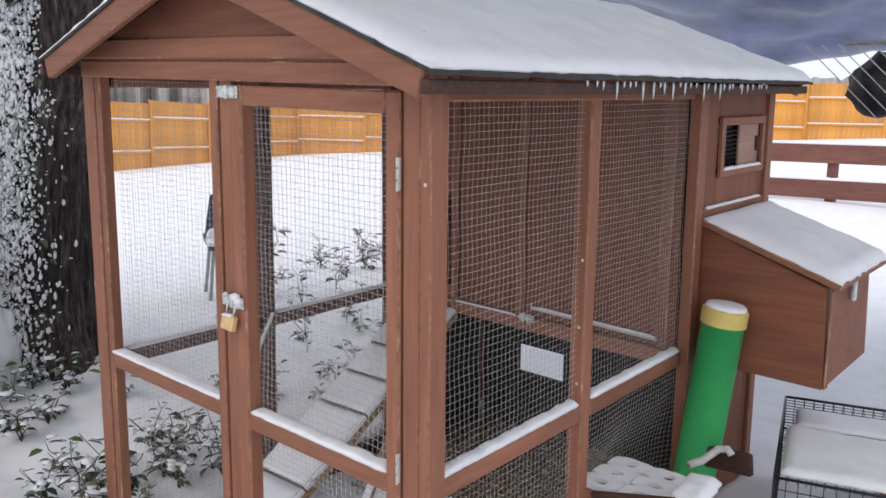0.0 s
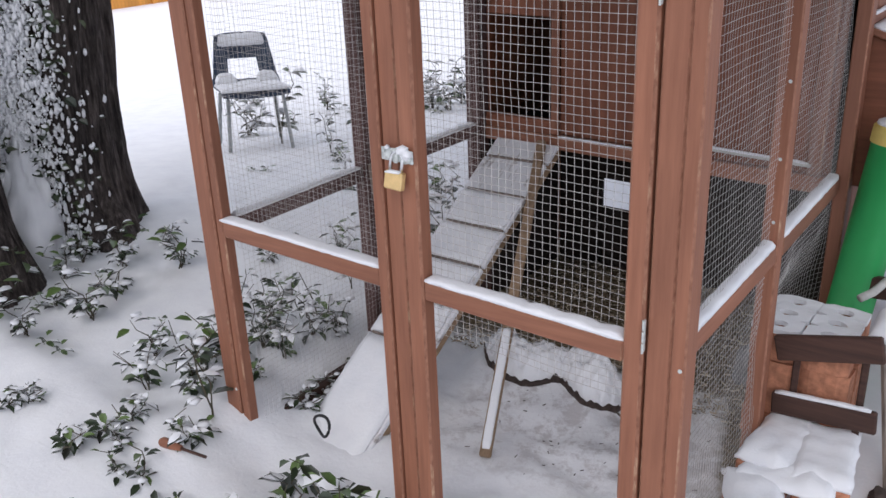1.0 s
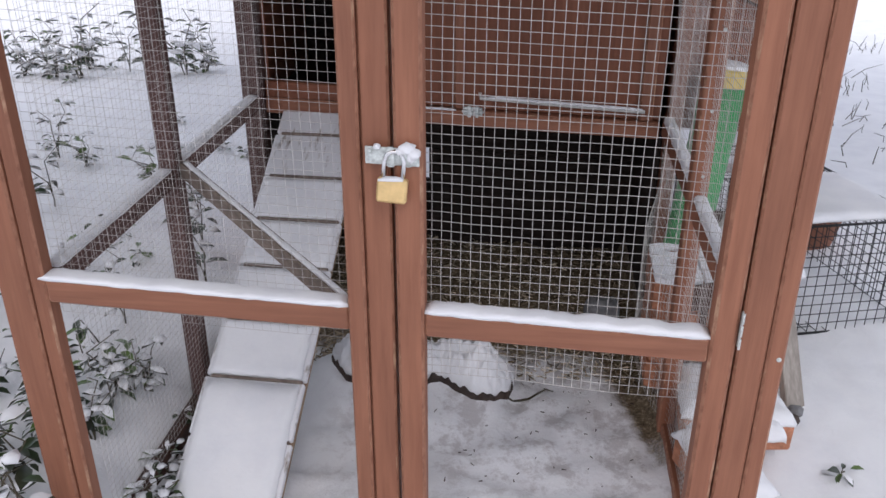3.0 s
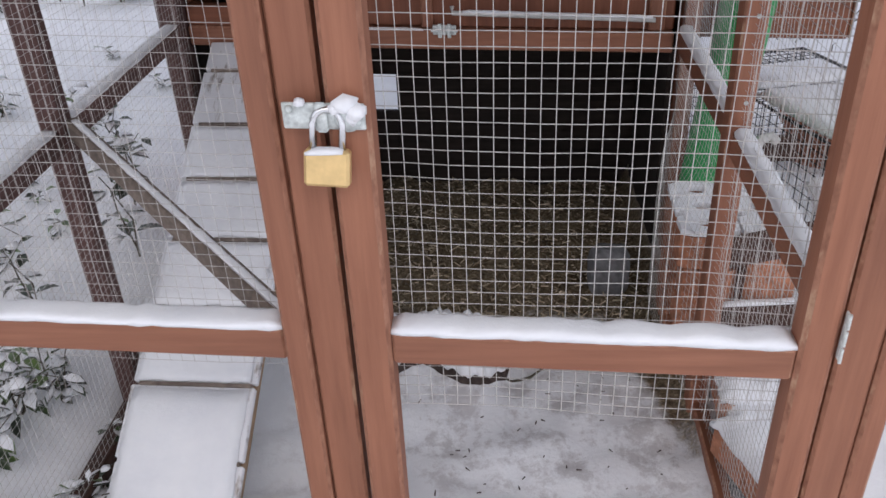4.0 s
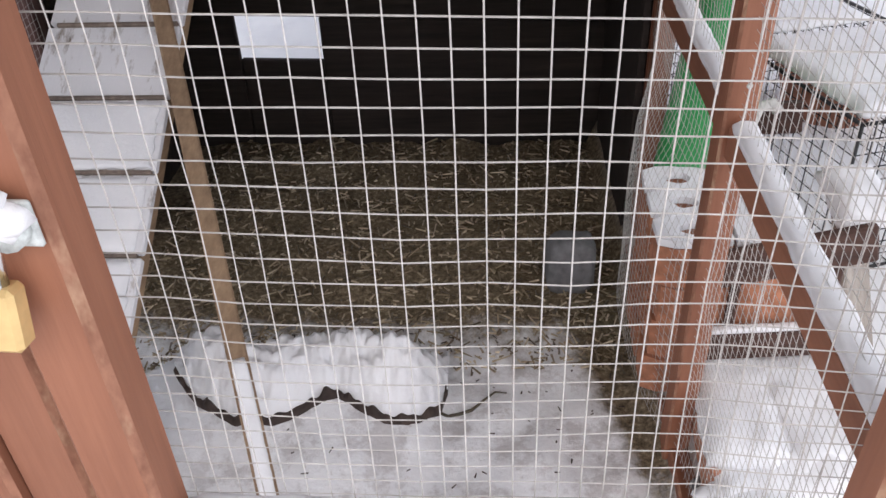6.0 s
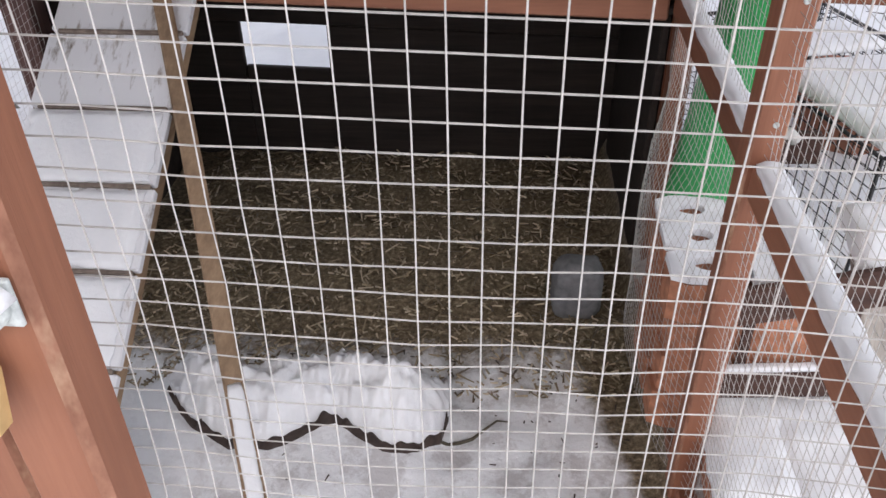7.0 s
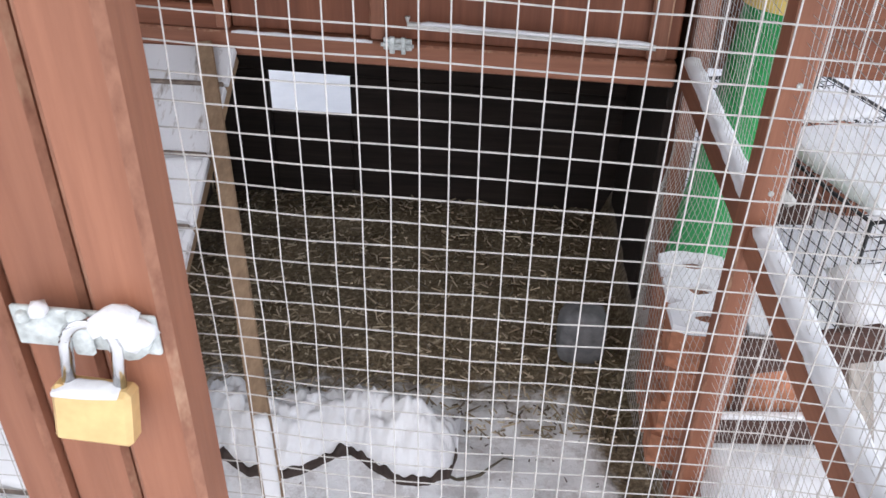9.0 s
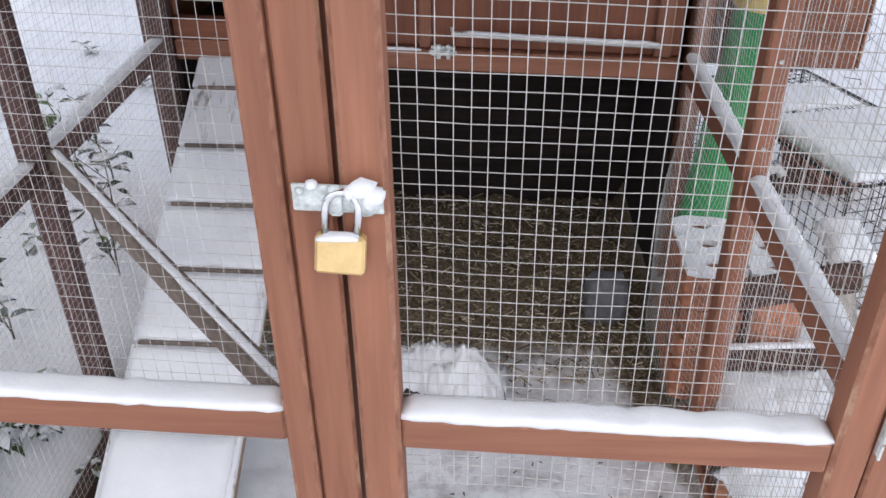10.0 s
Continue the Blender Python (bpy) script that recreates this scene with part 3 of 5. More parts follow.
def bolt():
    bm = bmesh.new()
    add_box(bm, (-0.462, -0.418), (0.944, 0.950), (0.428, 0.446), 0.001)
    add_box(bm, (-0.452, -0.444), (0.938, 0.944), (0.424, 0.450), 0.001)
    add_box(bm, (-0.434, -0.427), (0.938, 0.944), (0.424, 0.450), 0.001)
    r = bmesh.ops.create_cone(bm, cap_ends=True, segments=8, radius1=0.003, radius2=0.003, depth=0.05, matrix=pose(-0.44, 0.941, 0.437, 0, 90, 0))
    part("slide_bolt", bm, zinc, coop, "zinc slide bolt")


bolt()
# window in the side of the house
win = new("window")
win.parent = coop
tagged(win, "small vent window with louvres and a pale sliding panel")
board("window_frame", (0.0185, 0.030), (1.085, 1.375), (0.985, 1.005), stain_y, win, "", 0.002)
board("window_frame", (0.0185, 0.030), (1.085, 1.375), (0.858, 0.876), stain_y, win, "", 0.002)
board("window_frame", (0.0185, 0.030), (1.085, 1.105), (0.8765, 0.9845), stain_z, win, "", 0.002)
board("window_frame", (0.0185, 0.030), (1.357, 1.375), (0.8765, 0.9845), stain_z, win, "", 0.002)
board("sliding_panel", (0.010, 0.017), (1.225, 1.357), (0.8765, 0.9845), plywood, win, "pale plywood sliding panel", 0.001)
board("panel_handle", (0.0175, 0.026), (1.333, 1.341), (0.912, 0.952), dark_wood, win, "", 0.002)
board("vent_backing", (-0.004, -0.001), (1.105, 1.2245), (0.8765, 0.9845), black_box, win, "", 0.0)
for k in range(9):
    z = 0.882 + k * 0.0115
    board("louvre", (0.0, 0.010), (1.106, 1.224), (-0.001, 0.001), black_box, win, "", 0.0, Matrix.Translation((0.004, 0, z)) @ pose(0, 0, 0, 0, 35, 0))

# nest box on the side
nest = new("nest_box")
nest.parent = coop
tagged(nest, "brown nest box with a sloping snowy lid")


def nest_body():
    bm = bmesh.new()
    prof = [(0.019, 0.410), (0.325, 0.410), (0.318, 0.645), (0.019, 0.750)]
    a = [bm.verts.new((x, 1.012, z)) for x, z in prof]
    b = [bm.verts.new((x, 1.372, z)) for x, z in prof]
    bm.faces.new(a)
    bm.faces.new(b)
    for i in range(4):
        bm.faces.new((a[i], a[(i + 1) % 4], b[(i + 1) % 4], b[i]))
    bmesh.ops.recalc_face_normals(bm, faces=bm.faces[:])
    bmesh.ops.bevel(bm, geom=bm.edges[:], offset=0.003, segments=1, affect="EDGES")
    part("nest_body", bm, panel_x, nest)


nest_body()
beam("lid", (0.021, 1.195, 0.760), (0.352, 1.195, 0.652), 0.405, 0.016, stain_x, nest, "brown lid with dark edges")
board("nest_trim", (0.3255, 0.331), (1.012, 1.034), (0.412, 0.640), stain_z, nest, "", 0.002)
board("latch", (0.3255, 0.334), (1.185, 1.205), (0.585, 0.640), zinc, nest, "", 0.002)
beam("lid_strip", (0.0245, 1.000, 0.778), (0.0245, 1.385, 0.778), 0.011, 0.020, stain_y, nest)
# perch across the corner of the run
perch = beam("perch", (-0.938, 0.462, 0.440), (-0.526, 0.046, 0.416), 0.022, 0.028, grey_wood, coop, "rough grey corner perch")

# snow lying on the coop
snow_strip((-0.952, 0.016, 0.449), (-0.522, 0.016, 0.449), 0.029, 0.006, "snow ridge on a coop rail", 1.0, COOP, 1.3)
snow_strip((-0.4215, 0.012, 0.452), (-0.0580, 0.012, 0.452), 0.028, 0.008, "snow ridge on the door rail", 2.0, COOP, 1.3)
snow_strip((0.002, 0.050, 0.446), (0.002, 0.480, 0.446), 0.024, 0.010, "snow ridge on a coop side rail", 3.0, COOP)
snow_strip((0.004, 0.524, 0.448), (0.004, 0.940, 0.448), 0.024, 0.010, "snow ridge on a coop side rail", 4.0, COOP)
snow_strip((-0.955, 0.044, 0.446), (-0.955, 0.430, 0.446), 0.024, 0.006, "thin snow on a coop side rail", 5.0, COOP)
snow_strip((-0.955, 0.472, 0.446), (-0.955, 0.920, 0.446), 0.024, 0.006, "thin snow on a coop side rail", 6.0, COOP)
snow_strip((-0.928, 0.452, 0.455), (-0.536, 0.056, 0.4325), 0.009, 0.0025, "frost on the corner perch", 7.0, COOP, 2.5)
snow_sheet((RIDGE[0], -0.090, RIDGE[1] + 0.001), (EAVE_R[0] - RIDGE[0] - 0.004, 0, EAVE_R[1] - RIDGE[1]), (0, 1.550, 0), 26, 64, 0.020, "smooth snow blanket on the coop roof", 1.0, COOP, 0.25, 0.03)
snow_sheet((RIDGE[0], -0.090, RIDGE[1] + 0.001), (EAVE_L[0] - RIDGE[0] + 0.004, 0, EAVE_L[1] - RIDGE[1]), (0, 1.550, 0), 26, 64, 0.018, "smooth snow blanket on the coop roof", 4.0, COOP, 0.25, 0.03)
snow_sheet((0.030, 0.994, 0.7655), (0.322, 0, -0.105), (0, 0.400, 0), 18, 24, 0.020, "snow on the nest box lid", 7.0, COOP, 0.3, 0.03)
snow_strip((0.0245, 1.02, 0.788), (0.0245, 1.375, 0.788), 0.010, 0.005, "snow on the lid strip", 8.0, COOP)
snow_strip((0.026, 1.108, 0.876), (0.026, 1.355, 0.876), 0.010, 0.006, "snow on the vent window sill", 9.0, COOP)
snow_strip((-0.405, 0.944, 0.473), (-0.055, 0.944, 0.467), 0.009, 0.003, "frost on the pull rod", 10.0, COOP)
snow_strip((-0.70, 0.951, 0.436), (-0.48, 0.951, 0.436), 0.006, 0.003, "frost on the house beam", 11.0, COOP)


def icicles():
    rng = random.Random(4)
    for k in range(30):
        y = 0.30 + 0.85 * (k + rng.random() * 0.8) / 30
        ln = 0.010 + 0.035 * rng.random() ** 2
        v, f = tube_lists([(0, 0, 0), (0.0005, 0, -ln * 0.5), (0, 0, -ln)], [0.0028, 0.0017, 0.0003], 6)
        ob = from_lists("icicle", v, f, ice, None, "", True)
        ob.matrix_basis = COOP @ Matrix.Translation(SAG @ Vector((0.108, y, 1.086)))
        tagged(ob, "small clear icicle hanging from the eave", "icicle", "icicles along the eave")


icicles()

for ob in list(coop.children_recursive) + [o for o in bpy.data.objects if o.name.startswith("snow_cap") and o.parent is None]:
    if ob.type == "MESH":
        ob.data.transform(SAG)

# padlock on the hasp
lock = thing("padlock", "closed brass padlock with steel shackle hanging on the hasp", "padlock", at=pose(-0.4555, -0.033, 0.6255, -8, 4, 0) @ Matrix.Scale(0.93, 4))


def padlock():
    bm = bmesh.new()
    add_box(bm, (-0.0195, 0.0195), (-0.007, 0.007), (-0.017, 0.015), 0.0025)
    part("lock_body", bm, brass, lock)
    pts = [(-0.0125, 0, 0.014), (-0.0125, 0, 0.036)] + [(-0.0125 * math.cos(a), 0, 0.036 + 0.0125 * math.sin(a)) for a in np.linspace(0.25, math.pi - 0.25, 9)] + [(0.0125, 0, 0.036), (0.0125, 0, 0.014)]
    tube("shackle", pts, 0.0033, chrome, lock, "polished steel shackle", 10)


padlock()


def hasp_snow():
    rng = random.Random(3)
    lumps = [blob(Vector(p), r, 0.9, rng) for p, r in (((-0.438, -0.014, 0.6755), 0.0105), ((-0.430, -0.014, 0.6700), 0.0090), ((-0.445, -0.013, 0.672), 0.0065), ((-0.433, -0.013, 0.664), 0.007), ((-0.474, -0.011, 0.6765), 0.0045))]
    v, f = join_lists(lumps)
    ob = from_lists("snow_cap", v, f, snow, None, "", True)
    ob.matrix_basis = COOP
    tagged(ob, "clump of snow on the door hasp", "snow", kind="stuff")


hasp_snow()
snow_strip((-0.4715, -0.035, 0.6385), (-0.4415, -0.035, 0.6390), 0.010, 0.003, "snow on the padlock", 14.0)

# ramp to the pop hole
ramp = thing("ramp", "wooden plank ramp with cleats under thin snow", "ramp")
R_TOP, R_END, R_W = Vector((-0.795, 0.935, 0.470)), Vector((-0.812, 0.095, -0.098)), 0.192


def build_ramp():
    d = R_END - R_TOP
    ln = d.length
    q = Matrix.Translation(R_TOP) @ d.to_track_quat("Y", "Z").to_matrix().to_4x4()
    rng = random.Random(7)
    # side bearers
    board("bearer", (-R_W / 2, -R_W / 2 + 0.02), (0, ln), (-0.040, -0.0135), bare, ramp, "", 0.002, q)
    board("bearer", (R_W / 2 - 0.02, R_W / 2), (0, ln), (-0.040, -0.0135), bare, ramp, "", 0.002, q)
    cuts = [0.0, 0.073, 0.197, 0.314, 0.434, 0.560, 0.688, 0.808, ln]
    for a, b in zip(cuts, cuts[1:]):
        jx, jz = rng.uniform(-0.002, 0.002), rng.uniform(-0.001, 0.001)
        board("plank", (-R_W / 2 - 0.004 + jx, R_W / 2 + 0.004 + jx), (a + 0.003, b - 0.003), (-0.013 + jz, jz), thin_snow, ramp, "", 0.002, q)
    for a in cuts[1:-1]:
        board("cleat", (-R_W / 2, R_W / 2 - 0.01), (a - 0.002, a + 0.004), (-0.004, 0.0035), grey_wood, ramp, "", 0.001, q)
    bounds = cuts[2:7] + [ln]
    for i, (a, b) in enumerate(zip(bounds, bounds[1:])):
        c0 = q @ Vector((-R_W / 2 + 0.004, a + 0.008, 0.0012))
        snow_sheet(c0, q.to_3x3() @ Vector((R_W - 0.008, 0, 0)), q.to_3x3() @ Vector((0, b - a - 0.012, 0)), 14, 12, 0.0025 + 0.0018 * i, "thin snow on a ramp plank", 3.0 * i, None, 0.5, 0.012)


build_ramp()

# loose pole leaning on the ramp head
pole = thing("wooden_pole", "thin bare wooden pole leaning inside the run", "pole")
beam("pole_stick", (-0.742, 0.925, 0.475), (-0.475, 0.245, -0.055), 0.026, 0.014, bare, pole)
snow_strip((-0.566, 0.477, 0.134), (-0.478, 0.253, -0.040), 0.020, 0.006, "snow on the lower end of the pole", 21.0)

# ---- inside the run ----


def edging():
    """Scalloped dark edging strip with snow heaped behind it."""
    rail = [(-0.715, 0.585), (-0.69, 0.556), (-0.655, 0.530), (-0.610, 0.514), (-0.56, 0.518), (-0.51, 0.543), (-0.47, 0.556), (-0.44, 0.540), (-0.40, 0.522), (-0.36, 0.522), (-0.322, 0.552), (-0.312, 0.60)]
    pts = []
    for i in range(len(rail) - 1):
        for k in range(14):
            t = k / 14
            pts.append((rail[i][0] * (1 - t) + rail[i + 1][0] * t, 0.012 + rail[i][1] * (1 - t) + rail[i + 1][1] * t))
    verts, faces = [], []
    for i, (x, y) in enumerate(pts):
        g = ground_z(x, y)
        h = 0.012 + 0.008 * nz(i * 0.16, 2.0) + 0.003 * math.sin(i * 0.9)
        verts += [(x, y, g - 0.02), (x, y - 0.004, g + h), (x, y + 0.012, g + h), (x, y + 0.012, g - 0.02)]
    n = len(pts)
    for i in range(n - 1):
        for k in range(4):
            faces.append((i * 4 + k, (i + 1) * 4 + k, (i + 1) * 4 + (k + 1) % 4, i * 4 + (k + 1) % 4))
    faces += [(3, 2, 1, 0), tuple((n - 1) * 4 + k for k in range(4))]
    tagged(from_lists("garden_edging", verts, faces, edging_mat, None, "", True), "dark scalloped garden edging half buried in snow", "garden edging")
    # the heap behind it
    top, w, nu = [], 34, n
    for i, (x, y) in enumerate(pts):
        for j in range(w):
            t = j / (w - 1)
            yy = y + 0.005 + t * (0.165 + 0.03 * nz(x * 14, 3.0))
            xx = x
            g = ground_z(xx, yy)
            side = min(1, 6 * min(i, n - 1 - i) / n)
            h = (0.020 + 0.046 * math.sin(math.pi * min(1, t * 1.2)) ** 0.7 * side) * (1 - t ** 3) - 0.012 * t ** 3
            h += 0.012 * nz(xx * 26, yy * 26) + 0.012 * nz(xx * 60, yy * 60) + 0.008 * nz(xx * 130, yy * 110, 5.0)
            top.append((xx, yy, g + h))
    f = [(i * w + j, (i + 1) * w + j, (i + 1) * w + j + 1, i * w + j + 1) for i in range(nu - 1) for j in range(w - 1)]
    base = len(top)
    rim = [i * w for i in range(nu)]
    top += [(top[i][0], top[i][1], ground_z(top[i][0], top[i][1]) - 0.004) for i in rim]
    f += [(base + i, base + i + 1, rim[i + 1], rim[i]) for i in range(nu - 1)]
    tagged(from_lists("snow_heap", top, f, snow, None, "", True), "low heap of snow behind the edging", "snow", kind="stuff")


edging()


def straw():
    rng = random.Random(11)
    groups = []
    for k in range(3400):
        x, y = rng.uniform(-0.88, -0.03), 0.66 + 0.75 * rng.random() ** 1.2
        z = ground_z(x, y) + 0.003 + 0.004 * rng.random()
        a, ln, tilt = rng.uniform(0, 6.3), rng.choice((0.006, 0.009, 0.012, 0.016, 0.026)) * rng.uniform(0.7, 1.3), rng.uniform(-0.3, 0.3)
        d = Vector((math.cos(a), math.sin(a), tilt)) * ln * 0.5
        p = Vector((x, y, z))
        groups.append(tube_lists([p - d, p + d], [0.0022, 0.0012], 3))
    v, f = join_lists(groups)
    tagged(from_lists("straw_litter", v, f, straw_mat), "scattered straw and chips on bare earth", "straw", kind="stuff")


straw()


def debris():
    rng = random.Random(13)
    groups = []
    for k in range(110):
        x, y = rng.uniform(-0.62, -0.04), 0.74 - 0.50 * rng.random() ** 1.8
        z = ground_z(x, y) + 0.002
        a, ln = rng.uniform(0, 6.3), rng.uniform(0.003, 0.011)
        d = Vector((math.cos(a), math.sin(a), rng.uniform(-0.2, 0.2))) * ln * 0.5
        groups.append(tube_lists([Vector((x, y, z)) - d, Vector((x, y, z)) + d], [0.0014, 0.0008], 4))
    v, f = join_lists(groups)
    tagged(from_lists("ground_litter", v, f, edging_mat), "dark specks of earth and chips on trodden snow", "litter", kind="stuff")
    pts = [(-0.346 + 0.121 * t, 0.546 + 0.066 * t + 0.006 * math.sin(9 * t), ground_z(-0.346 + 0.121 * t, 0.546 + 0.066 * t) + 0.004) for t in np.linspace(0, 1, 8)]
    tagged(tube("twig", pts, [0.0025] * 5 + [0.002, 0.0015, 0.001], stem_mat, None, "", 6), "thin dark twig lying on snow", "twig")


debris()


def grey_block():
    bm = bmesh.new()
    bmesh.ops.create_icosphere(bm, subdivisions=4, radius=1)
    g = ground_z(-0.11, 0.89)
    for v in bm.verts:
        c = Vector([math.copysign(abs(q) ** 0.55, q) for q in v.co]) * (1 + 0.10 * nz(*(v.co * 2.0)) + 0.03 * nz(*(v.co * 7.0)))
        v.co = Vector((-0.110 + c.x * 0.042, 0.885 + c.y * 0.038, g + 0.040 + c.z * 0.055))
    tagged(part("stone", bm, concrete, None, "", True), "rounded grey stone standing on the bare earth", "stone")


grey_block()

# ---- beside the coop ----
feeder = thing("feeder_tube", "bright green plastic feeder tube, yellow cap, leaning on the coop", "feeder tube")
T0, T1 = Vector((0.060, 0.925, 0.05)), Vector((0.116, 0.930, 0.567))


def ring_tube(name, a, b, r, mat, parent, label="", sides=36, wall=0.004):
    v, f = tube_lists([a, b], [r, r], sides, False)
    v2, f2 = tube_lists([a, b], [r - wall, r - wall], sides, False)
    k = len(v)
    fs = f + [tuple(reversed([i + k for i in q])) for q in f2]
    for base in (0, sides):
        for i in range(sides):
            j = (i + 1) % sides
            q = (base + i, base + j, k + base + j, k + base + i)
            fs.append(q if base else tuple(reversed(q)))
    return from_lists(name, v + v2, fs, mat, parent, label, True)


ring_tube("pipe", T0, T1, 0.049, green_pvc, feeder)
td = (T1 - T0).normalized()
cap_a, cap_b = T1 - td * 0.004, T1 + td * 0.034
v, f = tube_lists([cap_a, cap_b - td * 0.004, cap_b], [0.0525, 0.0525, 0.049], 36)
from_lists("cap", v, f, yellow_pvc, feeder, "yellow plastic end cap", False)


def cap_snow():
    v, f = tube_lists([cap_b - td * 0.0005, cap_b + td * 0.006, cap_b + td * 0.010, cap_b + td * 0.0125], [0.048, 0.047, 0.040, 0.018], 28)
    v = [p + Vector((nz(p.x * 60, p.y * 60), nz(p.x * 55, p.y * 55, 4), 0)) * 0.003 for p in v]
    tagged(from_lists("snow_cap", v, f, snow, None, "", True), "round cap of snow on the feeder tube", "snow", kind="stuff")


cap_snow()


def cored_brick(m, holes=3, lx=0.092, ly=0.190, h=0.058, snowy=True):
    """A fired brick with a row of round cores through it."""
    b = thing("brick", "orange cored brick with snow round its holes" if snowy else "plain orange fired brick in a pile", "brick", "bricks beside the coop", m)
    bm = bmesh.new()
    n = 14
    rx, ry = 0.021, 0.017
    cents = [(-ly / 2 + ly * (k + 0.5) / holes) for k in range(holes)]

    def layer(z, grow=0.0):
        rows = []
        for cy in cents:
            y0, y1 = cy - ly / holes / 2, cy + ly / holes / 2
            hole = [bm.verts.new((rx * math.cos(a), cy + ry * math.sin(a), z)) for a in [2 * math.pi * i / n for i in range(n)]]
            rim = []
            for i in range(n):
                a = 2 * math.pi * i / n
                c, s = math.cos(a), math.sin(a)
                k = min((lx / 2 + grow) / abs(c) if abs(c) > 1e-6 else 9, (ly / holes / 2) / abs(s) if abs(s) > 1e-6 else 9)
                rim.append(bm.verts.new((k * c, cy + k * s, z)))
            rows.append((hole, rim))
        return rows
    top, bot = layer(h), layer(0.0)
    for (th, tr), (bh, br) in zip(top, bot):
        for i in range(n):
            j = (i + 1) % n
            bm.faces.new((th[i], tr[i], tr[j], th[j]))
            bm.faces.new((bh[j], br[j], br[i], bh[i]))
            bm.faces.new((th[j], bh[j], bh[i], th[i]))
            bm.faces.new((tr[i], br[i], br[j], tr[j]))
    bmesh.ops.remove_doubles(bm, verts=bm.verts[:], dist=0.0004)
    bmesh.ops.recalc_face_normals(bm, faces=bm.faces[:])
    part("brick_body", bm, brick_mat, b)
    if snowy:
        bm = bmesh.new()
        rng = random.Random(int(m.translation.x * 1000))
        t2, b2 = layer_snow(bm, cents, lx, ly, holes, h + 0.011, rx, ry, n), layer_snow(bm, cents, lx, ly, holes, h + 0.0006, rx, ry, n)
        for (th, tr), (bh, br) in zip(t2, b2):
            for i in range(n):
                j = (i + 1) % n
                bm.faces.new((th[i], tr[i], tr[j], th[j]))
                bm.faces.new((th[j], bh[j], bh[i], th[i]))
                bm.faces.new((tr[i], br[i], br[j], tr[j]))
        bmesh.ops.remove_doubles(bm, verts=bm.verts[:], dist=0.0004)
        bmesh.ops.recalc_face_normals(bm, faces=bm.faces[:])
        for v in bm.verts:
            w = m @ v.co
            v.co += Vector((nz(w.x * 60, w.y * 60), nz(w.x * 60, w.y * 60, 7), 1.2 * nz(w.x * 45, w.y * 45, 2))) * 0.003
        s = part("snow_cap", bm, snow)
        s.matrix_basis = m
        tagged(s, "snow on a cored brick, open over the holes", "snow", kind="stuff")
    return b


def layer_snow(bm, cents, lx, ly, holes, z, rx, ry, n):
    rows = []
    for cy in cents:
        hole = [bm.verts.new((rx * 0.86 * math.cos(a), cy + ry * 0.86 * math.sin(a), z)) for a in [2 * math.pi * i / n for i in range(n)]]
        rim = []
        for i in range(n):
            a = 2 * math.pi * i / n
            c, s = math.cos(a), math.sin(a)
            k = min(lx / 2 / abs(c) if abs(c) > 1e-6 else 9, (ly / holes / 2) / abs(s) if abs(s) > 1e-6 else 9)
            rim.append(bm.verts.new((k * c, cy + k * s, z)))
        rows.append((hole, rim))
    return rows


BX = (0.010, 0.105)
for i, bx in enumerate(BX):
    for lev in range(4):
        cored_brick(pose(bx + 0.003 * ((lev * 7 + i * 3) % 3 - 1), 0.650 + 0.004 * ((lev + i) % 2), 0.004 + lev * 0.0595, 0, 0, 1.5 * ((lev + i) % 3 - 1)), 3, snowy=(lev == 3))

# dark boards standing against the brick pile
crate = thing("crate_end", "dark weathered crate end of two boards with a snowy edge", "crate")
beam("slat", (0.018, 0.540, 0.222), (0.205, 0.536, 0.268), 0.014, 0.052, dark_wood, crate)
beam("slat", (0.022, 0.540, 0.103), (0.212, 0.540, 0.116), 0.014, 0.046, dark_wood, crate)
board("upright", (0.050, 0.064), (0.5475, 0.5535), (0.05, 0.24), dark_wood, crate)
board("upright", (0.170, 0.184), (0.5475, 0.5535), (0.05, 0.26), dark_wood, crate)
snow_strip((0.026, 0.540, 0.1265), (0.200, 0.540, 0.1385), 0.012, 0.005, "snow on a crate slat", 31.0)
lean = thing("leaning_board", "pale weathered board leaning beside the bricks", "board")
beam("plank", (0.268, 0.560, -0.04), (0.205, 0.640, 0.275), 0.055, 0.016, old_board, lean, "", 0.002, 0)
snow_sheet((0.170, 0.565, 0.2655), (0.070, 0, 0.004), (0.0, 0.10, 0.02), 8, 10, 0.022, "snow clump on the leaning board", 33.0, None, 0.5, 0.02)
plank2 = thing("loose_board", "dark loose board lying across the brick pile", "board")
beam("plank", (0.080, 0.905, 0.245), (0.225, 0.88, 0.262), 0.018, 0.050, dark_wood, plank2)
tagged(tube("bent_pipe", [(0.112, 0.80, 0.255), (0.130, 0.83, 0.262), (0.152, 0.865, 0.285), (0.172, 0.868, 0.290), (0.182, 0.868, 0.278)], 0.009, white_paint, None, "", 10), "short pale bent pipe lying on the bricks", "pipe")


